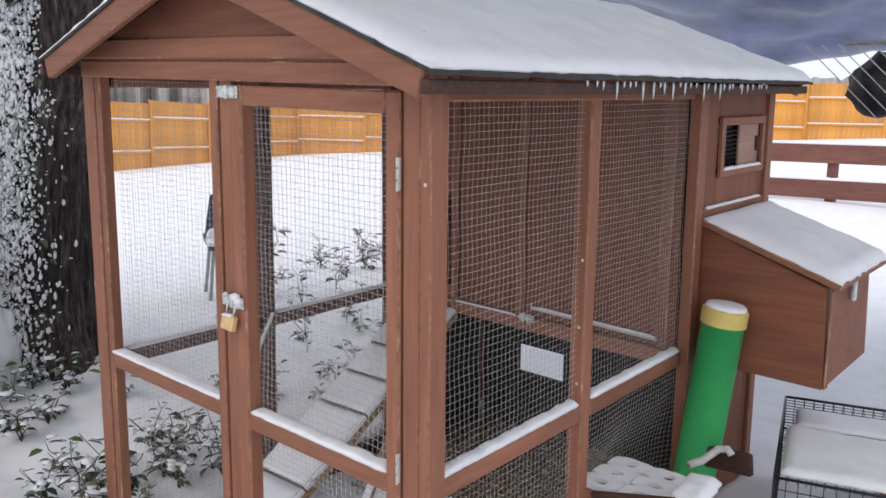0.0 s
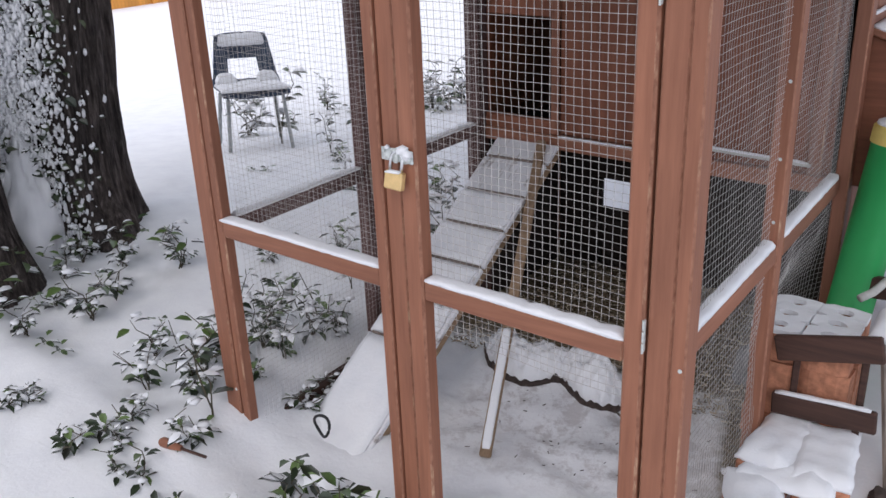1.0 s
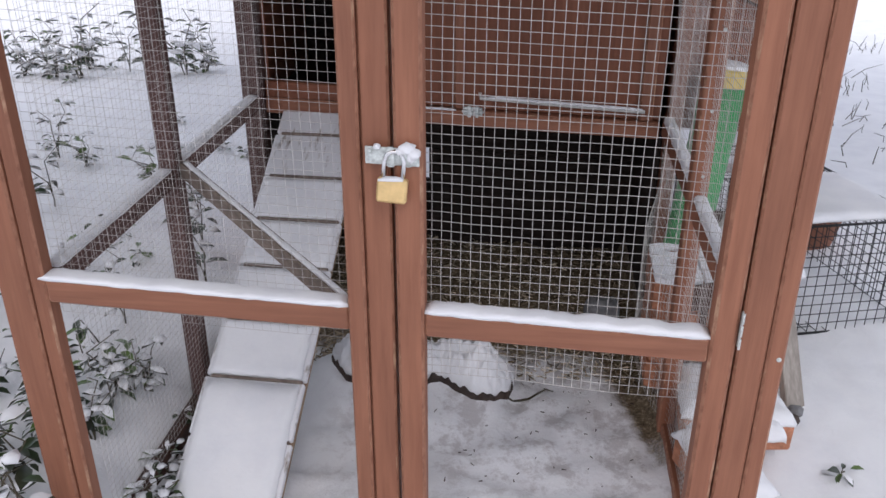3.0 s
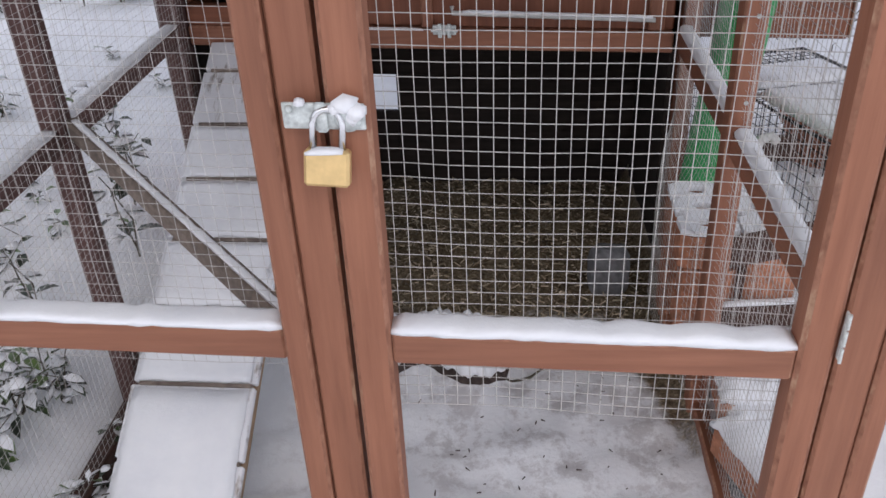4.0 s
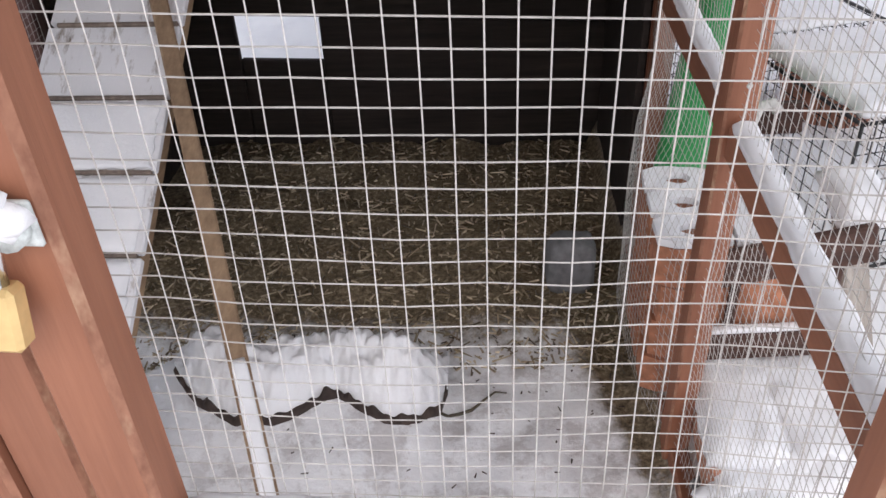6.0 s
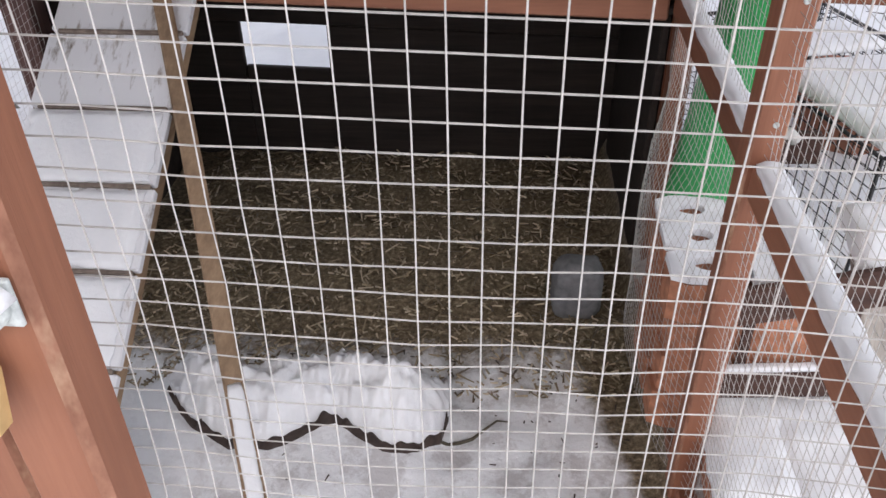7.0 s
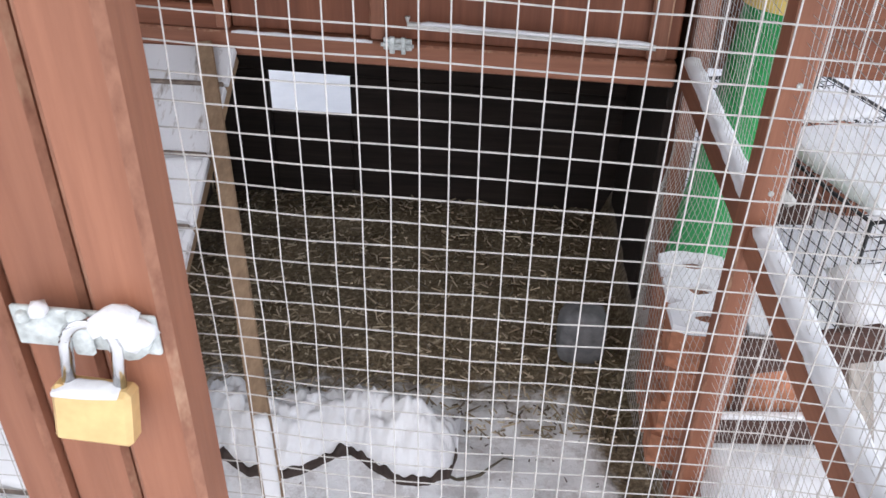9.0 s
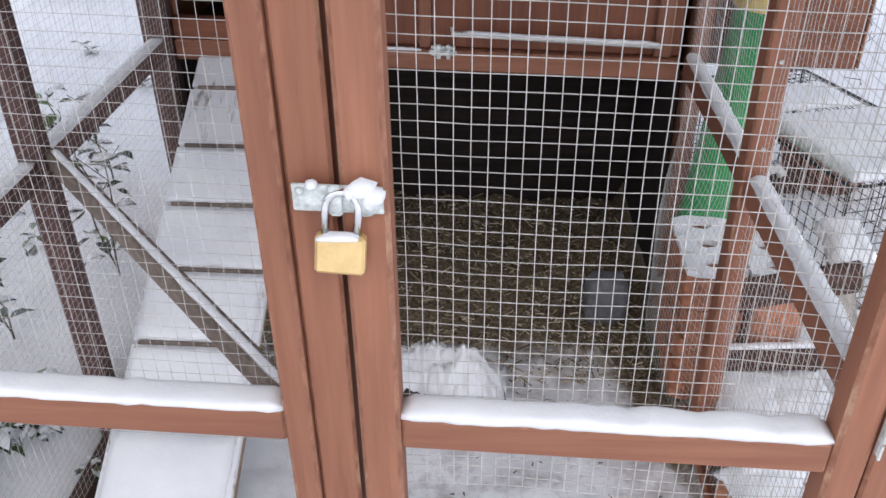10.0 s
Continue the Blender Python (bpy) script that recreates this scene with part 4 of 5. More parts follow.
def paver(x, y, z, rz, rx=0.0, sx=0.095, sy=0.19):
    m = pose(x, y, z, rx, 0, rz)
    bm = bmesh.new()
    add_box(bm, (-sx / 2, sx / 2), (-sy / 2, sy / 2), (0, 0.055), 0.004)
    ob = part("brick", bm, brick_mat)
    ob.matrix_basis = m
    tagged(ob, "orange brick lying in the snow beside the coop", "brick", "bricks beside the coop")
    c = m @ Vector((-sx / 2 - 0.004, -sy / 2 + 0.004, 0.056))
    snow_sheet(c, m.to_3x3() @ Vector((sx + 0.008, 0, 0)), m.to_3x3() @ Vector((0, sy, 0)), 12, 18, 0.022, "thick snow on a fallen brick", x * 50, None, 0.5, 0.03)


paver(0.148, 0.468, 0.005, 8, 4)
paver(0.062, 0.470, 0.0, -4, 2)
paver(0.070, 0.295, -0.035, 20, 3)
snow_sheet((0.016, 0.34, 0.035), (0.17, 0, 0.01), (0.0, 0.20, 0.0), 22, 22, 0.024, "snow drift over the fallen bricks", 41.0, None, 0.6, 0.05)


def rubble():
    rng = random.Random(21)
    for k, (x, y, s) in enumerate([(0.030, 0.30, 0.022), (0.048, 0.36, 0.018), (0.026, 0.42, 0.02), (0.24, 0.52, 0.022), (0.262, 0.545, 0.017), (0.03, 0.20, 0.016)]):
        bm = bmesh.new()
        bmesh.ops.create_icosphere(bm, subdivisions=2, radius=s)
        for v in bm.verts:
            v.co *= 1 + 0.5 * nz(*(v.co * 55 + Vector((k * 3.0, 0, 0))))
            v.co.z *= 0.7
        ob = part("stone", bm, edging_mat if k % 2 else concrete)
        ob.location = (x, y, ground_z(x, y) + s * 0.35)
        tagged(ob, "small dark stone half covered with snow", "stone", "stones along the coop")


rubble()

# wire cage behind the bricks
cage = thing("wire_cage", "black wire animal cage with snow on its lid", "cage", at=pose(0.292, 0.828, 0, 0, 0, 16))


def build_cage():
    lx, ly, h = 0.31, 0.62, 0.272
    edges = []
    for x in (0, lx):
        for y in (0, ly):
            edges.append(((x, y, 0.0), (x, y, h)))
        for z in (0.0, h):
            edges.append(((x, 0, z), (x, ly, z)))
    for y in (0, ly, 0.34):
        for z in (0.0, h):
            edges.append(((0, y, z), (lx, y, z)))
    for a, b in edges:
        tube("frame_bar", [a, b], 0.0032, black_wire, cage, "", 6)
    c = 0.0245
    nx, ny, nzc = int(lx / c), int(ly / c), int(h / c)
    for o, u, v, a, b in (((0, 0, 0), (1, 0, 0), (0, 0, 1), nx, nzc), ((0, ly, 0), (1, 0, 0), (0, 0, 1), nx, nzc),
                          ((0, 0, 0), (0, 1, 0), (0, 0, 1), ny, nzc), ((lx, 0, 0), (0, 1, 0), (0, 0, 1), ny, nzc),
                          ((0, 0, h), (1, 0, 0), (0, 1, 0), nx, ny), ((0, 0, 0.004), (1, 0, 0), (0, 1, 0), nx, ny)):
        wire_panel("wire_side", o, u, v, a, b, cage, cell=c, r=0.0011, bulge=0.002, seed=40.0, mat=black_wire, step=4)
    m = cage.matrix_basis
    for x0, y0, sx, sy, th in ((0.012, 0.012, 0.285, 0.315, 0.016), (0.03, 0.36, 0.25, 0.14, 0.010)):
        snow_sheet(m @ Vector((x0, y0, h + 0.003)), m.to_3x3() @ Vector((sx, 0, 0)), m.to_3x3() @ Vector((0, sy, 0)), 20, 22, th, "flat slab of snow on the cage lid", x0 * 90, None, 0.3, 0.02)


build_cage()


def flower_pot():
    prof = [(0.085, 0.0), (0.115, 0.13), (0.125, 0.13), (0.127, 0.165), (0.112, 0.165), (0.105, 0.13)]
    v, n = [], 28
    for r, z in prof:
        v += [(r * math.cos(2 * math.pi * k / n), r * math.sin(2 * math.pi * k / n), z) for k in range(n)]
    f = [(i * n + k, i * n + (k + 1) % n, (i + 1) * n + (k + 1) % n, (i + 1) * n + k) for i in range(len(prof) - 1) for k in range(n)]
    f += [tuple(reversed(range(n))), tuple(range((len(prof) - 1) * n, len(prof) * n))]
    ob = from_lists("flower_pot", v, f, clay, None, "", True)
    ob.location = (0.49, 1.42, -0.02)
    tagged(ob, "round terracotta pot filled with snow", "flower pot")
    s, f2 = tube_lists([(0, 0, 0.131), (0, 0, 0.150), (0, 0, 0.158)], [0.103, 0.1, 0.05], 24)
    ob = from_lists("snow_cap", s, f2, snow, None, "", True)
    ob.location = (0.49, 1.42, -0.02)
    tagged(ob, "snow filling the terracotta pot", "snow", kind="stuff")


flower_pot()

# ---- garden: chair, trees, plants ----
chair = thing("school_chair", "small navy plastic school chair, grey tube legs, snowy seat", "chair", at=pose(-2.83, 1.69, 0.078, 0, 0, 60) @ Matrix.Scale(0.98, 4))


def build_chair():
    def sheet(name, fn, nu, nv, th, mat, hole=None, label=""):
        top, faces = [], []
        for i in range(nu + 1):
            for j in range(nv + 1):
                top.append(Vector(fn(i / nu, j / nv)))
        w = nv + 1
        quads = [(i * w + j, (i + 1) * w + j, (i + 1) * w + j + 1, i * w + j + 1) for i in range(nu) for j in range(nv) if not (hole and hole((i + 0.5) / nu, (j + 0.5) / nv))]
        me = bpy.data.meshes.new(name)
        me.from_pydata([tuple(v) for v in top], [], quads)
        me.update()
        ob = dress(name, me, mat, chair, label, True)
        s = ob.modifiers.new("thick", "SOLIDIFY")
        s.thickness, s.offset = th, 0
        return ob

    def back(u, v):
        half = 0.168 - 0.040 * v
        x = (u * 2 - 1) * half
        y = 0.135 + 0.060 * v - 0.020 * (1 - (u * 2 - 1) ** 2) * -1 - 0.03 * (abs(u * 2 - 1) ** 3)
        z = 0.295 + 0.255 * v - (0.012 * abs(u * 2 - 1) ** 6 if v > 0.9 else 0)
        return (x, y, z)

    def seat(u, v):
        x = (u * 2 - 1) * (0.172 - 0.008 * (1 - v))
        y = -0.165 + 0.305 * v
        z = 0.300 - 0.012 * (1 - (u * 2 - 1) ** 2) - 0.020 * max(0, 0.16 - v) / 0.16 + 0.03 * max(0, v - 0.85) / 0.15
        return (x, y, z)
    sheet("backrest", back, 20, 20, 0.007, chair_blue, lambda u, v: abs(u - 0.5) < 0.235 and 0.10 < v < 0.52 - 0.10 * abs(u - 0.5))
    sheet("seat", seat, 16, 14, 0.007, chair_blue)
    for sx in (-1, 1):
        tube("leg", [(sx * 0.155, -0.145, 0.0), (sx * 0.135, -0.11, 0.26), (sx * 0.128, -0.10, 0.280), (sx * 0.11, -0.06, 0.285)], 0.0095, tube_grey, chair, "", 10)
        tube("leg", [(sx * 0.160, 0.150, 0.0), (sx * 0.138, 0.11, 0.26), (sx * 0.130, 0.10, 0.280), (sx * 0.11, 0.05, 0.285)], 0.0095, tube_grey, chair, "", 10)
    tube("seat_bar", [(-0.12, -0.06, 0.283), (0.12, -0.06, 0.283)], 0.008, tube_grey, chair, "", 8)
    tube("seat_bar", [(-0.12, 0.05, 0.283), (0.12, 0.05, 0.283)], 0.008, tube_grey, chair, "", 8)
    m = chair.matrix_basis
    r3 = m.to_3x3()
    snow_sheet(m @ Vector((-0.165, -0.150, 0.2985)), r3 @ Vector((0.33, 0, 0)), r3 @ Vector((0, 0.27, 0)), 22, 18, 0.022, "soft snow on the chair seat", 51.0, None, 0.4, 0.05)
    for x0 in (-0.155, 0.055):
        snow_sheet(m @ Vector((x0, 0.045, 0.312)), r3 @ Vector((0.10, 0, 0)), r3 @ Vector((0, 0.085, 0.004)), 10, 10, 0.050, "snow mound against the chair back", x0 * 70, None, 0.2, 0.05)
    snow_sheet(m @ Vector((-0.130, 0.172, 0.485)), r3 @ Vector((0.26, 0, 0)), r3 @ Vector((0, 0.020, 0.060)), 20, 8, 0.014, "snow stuck to the top of the chair back", 57.0, None, 0.5, 0.02)


build_chair()


def trunk_lists(path, radii, sides, seed, flare=0.0, ridge=0.018):
    verts, faces = [], []
    n = len(path)
    for i, (p, r) in enumerate(zip(path, radii)):
        for k in range(sides):
            a = 2 * math.pi * k / sides
            c, s = math.cos(a), math.sin(a)
            g = nz(c * 5 + seed, s * 5, p[2] * 1.3) + 0.7 * abs(nz(c * 14, s * 14 + seed, p[2] * 3.5)) + 0.55 * abs(nz(c * 27, s * 27 + seed, p[2] * 5.0))
            root = flare * max(0.0, 1 - p[2] / 0.35) ** 2 * (1 + 0.6 * math.sin(4 * a + seed))
            rr = r * (1 + 0.10 * nz(c * 1.5, s * 1.5 + seed, p[2])) + ridge * g + root
            verts.append((p[0] + c * rr, p[1] + s * rr, p[2]))
    for i in range(n - 1):
        for k in range(sides):
            j = (k + 1) % sides
            faces.append((i * sides + k, i * sides + j, (i + 1) * sides + j, (i + 1) * sides + k))
    return verts, faces


def leaf_lists(p, d, n, ln, wd, fold=0.25):
    """One oval leaf with a folded midrib, its tip along d."""
    d, n = d.normalized(), n.normalized()
    s = d.cross(n).normalized()
    n = s.cross(d)
    pts = [p, p + d * ln * 0.3 + s * wd * 0.42 + n * wd * fold, p + d * ln * 0.65 + s * wd * 0.40 + n * wd * fold, p + d * ln - n * ln * 0.08,
           p + d * ln * 0.65 - s * wd * 0.40 + n * wd * fold, p + d * ln * 0.3 - s * wd * 0.42 + n * wd * fold, p + d * ln * 0.3, p + d * ln * 0.65]
    return pts, [(0, 6, 1), (6, 7, 2, 1), (7, 3, 2), (0, 5, 6), (6, 5, 4, 7), (7, 4, 3)]


def build_tree(label, path, radii, seed, flare, ivy_side, ivy_count, limbs, crown):
    t = thing("tree", label, "tree")
    fine_p, fine_r = [], []
    for i in range(len(path) - 1):
        k = max(4, int((path[i + 1][2] - path[i][2]) / 0.035))
        for q in range(k):
            s = q / k
            fine_p.append([path[i][c] * (1 - s) + path[i + 1][c] * s for c in range(3)])
            fine_r.append(radii[i] * (1 - s) + radii[i + 1] * s)
    v, f = trunk_lists(fine_p, fine_r, 190, seed, flare)
    from_lists("trunk", v, f, bark, t, "", True)
    rng = random.Random(int(seed * 10))
    for lp, lr in limbs:
        v, f = trunk_lists(lp, lr, 24, seed + 3, 0, 0.008)
        from_lists("limb", v, f, bark, t, "", True)
    # ivy with snow, climbing one side
    greens, whites = [], []
    for k in range(ivy_count // 2):
        i = int(len(fine_p) * rng.random() ** 1.6)
        if fine_p[i][2] > 1.7:
            continue
        a = ivy_side + rng.gauss(0, 0.6)
        r = fine_r[i] + flare * max(0.0, 1 - fine_p[i][2] / 0.35) ** 2 + rng.uniform(0.012, 0.045)
        out = Vector((math.cos(a), math.sin(a), 0))
        p = Vector(fine_p[i]) + out * r
        d = (out * 0.5 + Vector((rng.uniform(-1, 1), rng.uniform(-1, 1), rng.uniform(-0.6, 0.4)))).normalized()
        up = (Vector((0, 0, 1)) + out * 0.8 + Vector((rng.uniform(-0.4, 0.4), rng.uniform(-0.4, 0.4), 0))).normalized()
        ln = rng.uniform(0.022, 0.045)
        greens.append(leaf_lists(p, d, up, ln, ln * 0.8))
        if rng.random() < 0.6:
            whites.append(blob(p + d * ln * 0.5 + up * 0.006, ln * rng.uniform(0.15, 0.32), 0.6, rng))
    for k in range(ivy_count * 19):
        i = int(len(fine_p) * rng.random())
        if fine_p[i][2] > 1.7:
            continue
        a = ivy_side + rng.gauss(0, 0.40) + 0.25 * nz(fine_p[i][2] * 3, seed)
        r = fine_r[i] * 1.02 + flare * max(0.0, 1 - fine_p[i][2] / 0.35) ** 2 + rng.uniform(0.008, 0.034)
        whites.append(blob(Vector(fine_p[i]) + Vector((math.cos(a), math.sin(a), 0)) * r + Vector((0, 0, rng.uniform(-0.02, 0.02))), 0.0024 + 0.0056 * rng.random() ** 2.0, rng.uniform(0.6, 2.8), rng))
    if greens:
        v, f = join_lists(greens)
        tagged(from_lists("ivy", v, f, ivy_mat, t, "dark ivy on the bark"), kind="stuff")
        v, f = join_lists(whites)
        ob = from_lists("snow_cap", v, f, snow, None, "", True)
        tagged(ob, "clumps of snow caught in tree ivy", "snow", kind="stuff")
    # unseen leaf canopy, spread over the coop to shade the near snow
    if crown:
        groups = []
        cx, cy, cz, rad, cnt = crown
        for k in range(cnt):
            a, rr = rng.uniform(0, 6.283), rad * rng.random() ** 0.5
            c = Vector((cx + rr * math.cos(a), cy + rr * math.sin(a), cz + rng.uniform(-0.5, 0.9) + 0.35 * nz(a, rr)))
            for q in range(7):
                p = c + Vector((rng.gauss(0, 0.13), rng.gauss(0, 0.13), rng.gauss(0, 0.09)))
                d = Vector((rng.uniform(-1, 1), rng.uniform(-1, 1), rng.uniform(-0.7, 0.3)))
                groups.append(leaf_lists(p, d, Vector((rng.uniform(-0.5, 0.5), rng.uniform(-0.5, 0.5), 1)), 0.11, 0.06))
        v, f = join_lists(groups)
        tagged(from_lists("crown", v, f, leaf_mat, t, "unseen evergreen leaves added overhead to shade the coop"), kind="stuff")
    return t


build_tree("old grey-barked tree with snowy ivy on its trunk", [(-2.29, 0.39, -0.12), (-2.29, 0.39, 0.10), (-2.286, 0.402, 0.5), (-2.265, 0.435, 0.95), (-2.25, 0.45, 1.6), (-2.25, 0.47, 3.0)],
           [0.210, 0.200, 0.182, 0.180, 0.17, 0.12], 1.7, 0.10, 5.08, 1400,
           [([(-2.275, 0.42, 0.50), (-2.25, 0.44, 0.80), (-2.20, 0.46, 1.05), (-2.10, 0.47, 1.35), (-1.9, 0.47, 2.0), (-1.6, 0.5, 3.0)], [0.10, 0.13, 0.14, 0.12, 0.09, 0.05]),
            # unseen limbs, added to reach the shading canopy
            ([(-2.0, 0.45, 1.6), (-1.7, 0.2, 2.3), (-1.2, -0.1, 3.0), (-0.6, -0.3, 3.5)], [0.10, 0.08, 0.055, 0.02]),
            ([(-1.85, 0.48, 2.1), (-1.4, 0.6, 2.7), (-0.7, 0.7, 3.2), (0.1, 0.6, 3.5)], [0.08, 0.06, 0.045, 0.015]),
            ([(-2.3, 0.44, 2.8), (-1.9, 0.7, 3.3), (-1.4, 1.1, 3.6)], [0.10, 0.06, 0.02]),
            ([(-1.6, 0.5, 2.9), (-1.3, 0.3, 3.3), (-1.0, 0.2, 3.8)], [0.05, 0.035, 0.012]),
            ([(-2.28, 0.42, 0.7), (-2.30, 0.40, 0.95), (-2.37, 0.37, 1.25), (-2.45, 0.34, 1.6), (-2.6, 0.3, 2.6)], [0.09, 0.12, 0.11, 0.09, 0.06])],
           (-0.6, 0.2, 3.3, 2.5, 2600))
build_tree("second tree trunk leaning away, dusted with snow", [(-2.11, -0.095, -0.12), (-2.12, -0.095, 0.1), (-2.15, -0.08, 0.38), (-2.24, -0.09, 0.62), (-2.37, -0.085, 1.0), (-2.78, -0.155, 2.2)],
           [0.185, 0.18, 0.17, 0.165, 0.15, 0.11], 4.2, 0.06, 5.0, 600,
           [([(-2.53, -0.12, 1.45), (-2.5, -0.30, 1.9), (-2.3, -0.65, 2.6)], [0.10, 0.08, 0.05])], None)


def snow_bank():
    bm = bmesh.new()
    bmesh.ops.create_icosphere(bm, subdivisions=4, radius=1)
    for v in bm.verts:
        k = 1 - 0.55 * max(0.0, v.co.z)
        v.co = Vector((v.co.x * 0.08 * k - 0.05 * v.co.z + 0.02 * nz(*(v.co * 5.0)), v.co.y * 0.10 * k + 0.05 * v.co.z, v.co.z * 0.27 + 0.02 * nz(*(v.co * 6.0)))) * (1 + 0.18 * nz(*(v.co * 2.5)))
        v.co += Vector((-2.14, 0.17, 0.19))
    tagged(part("snow_bank", bm, snow, None, "", True), "snow banked between the two trunks", "snow", kind="stuff")


snow_bank()


def shrub_mesh(seed, h, stems, leaf, snowy):
    rng = random.Random(seed)
    sticks, greens, whites = [], [], []
    for s in range(stems):
        a = rng.uniform(0, 6.283)
        lean = rng.uniform(0.1, 0.7)
        hh = h * rng.uniform(0.55, 1.0)
        pts = []
        for k in range(6):
            t = k / 5
            pts.append(Vector((math.cos(a) * lean * hh * t * t, math.sin(a) * lean * hh * t * t, hh * t - 0.02)) + Vector((rng.uniform(-1, 1), rng.uniform(-1, 1), 0)) * 0.006 * k)
        sticks.append(tube_lists(pts, [0.0022, 0.002, 0.0018, 0.0016, 0.0013, 0.001], 5))
        n = rng.randint(7, 12)
        for q in range(n):
            t = rng.uniform(0.25, 1.0)
            i = min(4, int(t * 5))
            p = pts[i].lerp(pts[i + 1], t * 5 - i)
            b = rng.uniform(0, 6.283)
            d = Vector((math.cos(b), math.sin(b), rng.uniform(-0.5, 0.45)))
            ln = leaf * rng.uniform(0.6, 1.2)
            base = p + d.normalized() * rng.uniform(0.003, 0.016)
            up = Vector((rng.uniform(-0.5, 0.5), rng.uniform(-0.5, 0.5), 1))
            greens.append(leaf_lists(base, d, up, ln, ln * rng.uniform(0.45, 0.6)))
            if rng.random() < snowy * 0.22:
                whites.append(blob(base + d.normalized() * ln * 0.5 + Vector((0, 0, 0.005)), ln * rng.uniform(0.32, 0.46), 0.42, rng))
            elif rng.random() < snowy * 0.75:
                lv, lf = leaf_lists(base + Vector((0, 0, 0.004)), d, up, ln * 0.92, ln * 0.50, 0.08)
                k = len(lv)
                low = [v - Vector((0, 0, 0.0035)) for v in lv]
                top = [v + Vector((0, 0, 0.004 * (1 if i in (6, 7) else 0.2))) for i, v in enumerate(lv)]
                whites.append((top + low, lf + [tuple(reversed([i + k for i in fq])) for fq in lf]))
    return sticks, greens, whites


def shrubs():
    kinds = []
    for k, (h, st, lf, sn) in enumerate([(0.17, 4, 0.038, 0.6), (0.22, 4, 0.040, 0.6), (0.12, 3, 0.036, 0.55), (0.25, 2, 0.044, 0.3), (0.09, 2, 0.034, 0.5), (0.18, 6, 0.036, 0.65), (0.07, 1, 0.040, 0.35), (0.11, 2, 0.052, 0.3)]):
        t = thing("shrub", "low evergreen seedling with oval leaves dusted by snow", "shrub", "seedlings in the snow")
        sticks, greens, whites = shrub_mesh(100 + k, h, st, lf, sn)
        for nm, (gr, mt) in {"stem": (sticks, stem_mat), "foliage": (greens, leaf_mat), "leaf_snow": (whites, snow)}.items():
            v, f = join_lists(gr)
            if f:
                tagged(from_lists(nm, v, f, mt, t, "", nm != "stem"), kind="stuff")
        kinds.append(t)
    rng = random.Random(77)
    spots = []
    near_left = [(-1.37, 0.06), (-1.26, -0.04), (-1.14, 0.01), (-1.0, -0.05), (-1.06, 0.13), (-1.21, 0.32), (-1.12, 0.46), (-1.19, 0.16), (-1.32, 0.3), (-1.21, 0.08), (-1.12, 0.0), (-1.08, 0.24), (-1.10, 0.36), (-1.16, 0.24), (-1.05, 0.40)]
    low_front = [(-1.14, -0.23), (-1.03, -0.28), (-1.01, -0.44), (-0.91, -0.26), (-0.8, -0.3), (-1.16, -0.29), (-1.14, -0.17), (-0.98, -0.10), (-1.4, -0.3), (-1.55, -0.1)]
    by_tree = [(-1.81, 0.05), (-1.67, 0.07), (-1.87, 0.31), (-1.72, 0.41), (-1.95, 0.16), (-1.9, 0.5), (-1.75, 0.2), (-1.98, 0.02), (-2.0, 0.25), (-1.85, -0.12), (-1.7, -0.1)]
    beyond = [(-1.41, 0.79), (-1.52, 1.48), (-1.54, 0.76), (-1.39, 0.8), (-1.72, 1.23), (-1.19, 1.05), (-1.32, 0.93), (-1.96, 1.68), (-1.84, 1.64), (-2.4, 1.83), (-2.36, 1.74), (-1.2, 0.62), (-1.3, 1.3), (-1.1, 0.85)]
    far = [(-3.38, 2.76), (-2.79, 3.09), (-2.77, 1.81), (-3.13, 1.9), (-2.6, 2.19), (-3.0, 3.14), (-2.88, 3.18), (-2.66, 3.09), (-2.5, 3.31), (-2.16, 3.26), (-2.3, 3.15), (-2.75, 3.35), (-3.2, 3.0), (-2.1, 3.4)]
    inside = [(-0.93, 0.24), (-0.95, 0.36), (-0.92, 0.16), (-0.93, 0.45)]
    front = [(-0.70, -0.10), (-0.64, -0.03), (-0.565, -0.02), (-0.66, -0.16), (-0.53, -0.09), (-0.77, -0.05), (-0.61, -0.12)]
    for group, pick, lo, hi in ((near_left, (0, 1, 5), 0.8, 1.15), (low_front, (4, 6, 2), 0.7, 1.0), (by_tree, (0, 2, 5), 0.8, 1.2), (beyond, (3, 0, 3, 6), 0.9, 1.3), (far, (1, 3, 5), 1.2, 2.0), (inside, (4, 2), 0.6, 0.9), (front, (7, 7, 6), 1.0, 1.25)):
        for x, y in group:
            spots.append((x, y, rng.choice(pick), rng.uniform(lo, hi)))
            if group is low_front:
                spots.append((x + rng.uniform(-0.07, 0.07), y + rng.uniform(-0.07, 0.07), rng.choice(pick), rng.uniform(lo, hi)))

    def area(n, x0, x1, y0, y1, pick, smin=0.8, smax=1.25):
        for _ in range(n):
            spots.append((rng.uniform(x0, x1), rng.uniform(y0, y1), rng.choice(pick), rng.uniform(smin, smax)))
    area(14, -2.5, -1.2, 0.6, 2.3, (6, 4), 0.6, 1.0)
    area(14, -4.8, -2.4, 2.2, 4.2, (4, 6, 2), 1.0, 1.4)
    spots += [(0.30, 0.38, 6, 0.8), (0.35, 0.24, 4, 0.7), (0.42, 0.31, 6, 0.9), (0.50, 0.18, 4, 0.6), (0.33, 0.12, 6, 0.7), (0.55, 0.45, 4, 0.7)]
    for i, (x, y, k, s) in enumerate(spots):
        m = pose(x, y, ground_z(x, y), 0, 0, rng.uniform(0, 360))
        if i < len(kinds):
            k = i
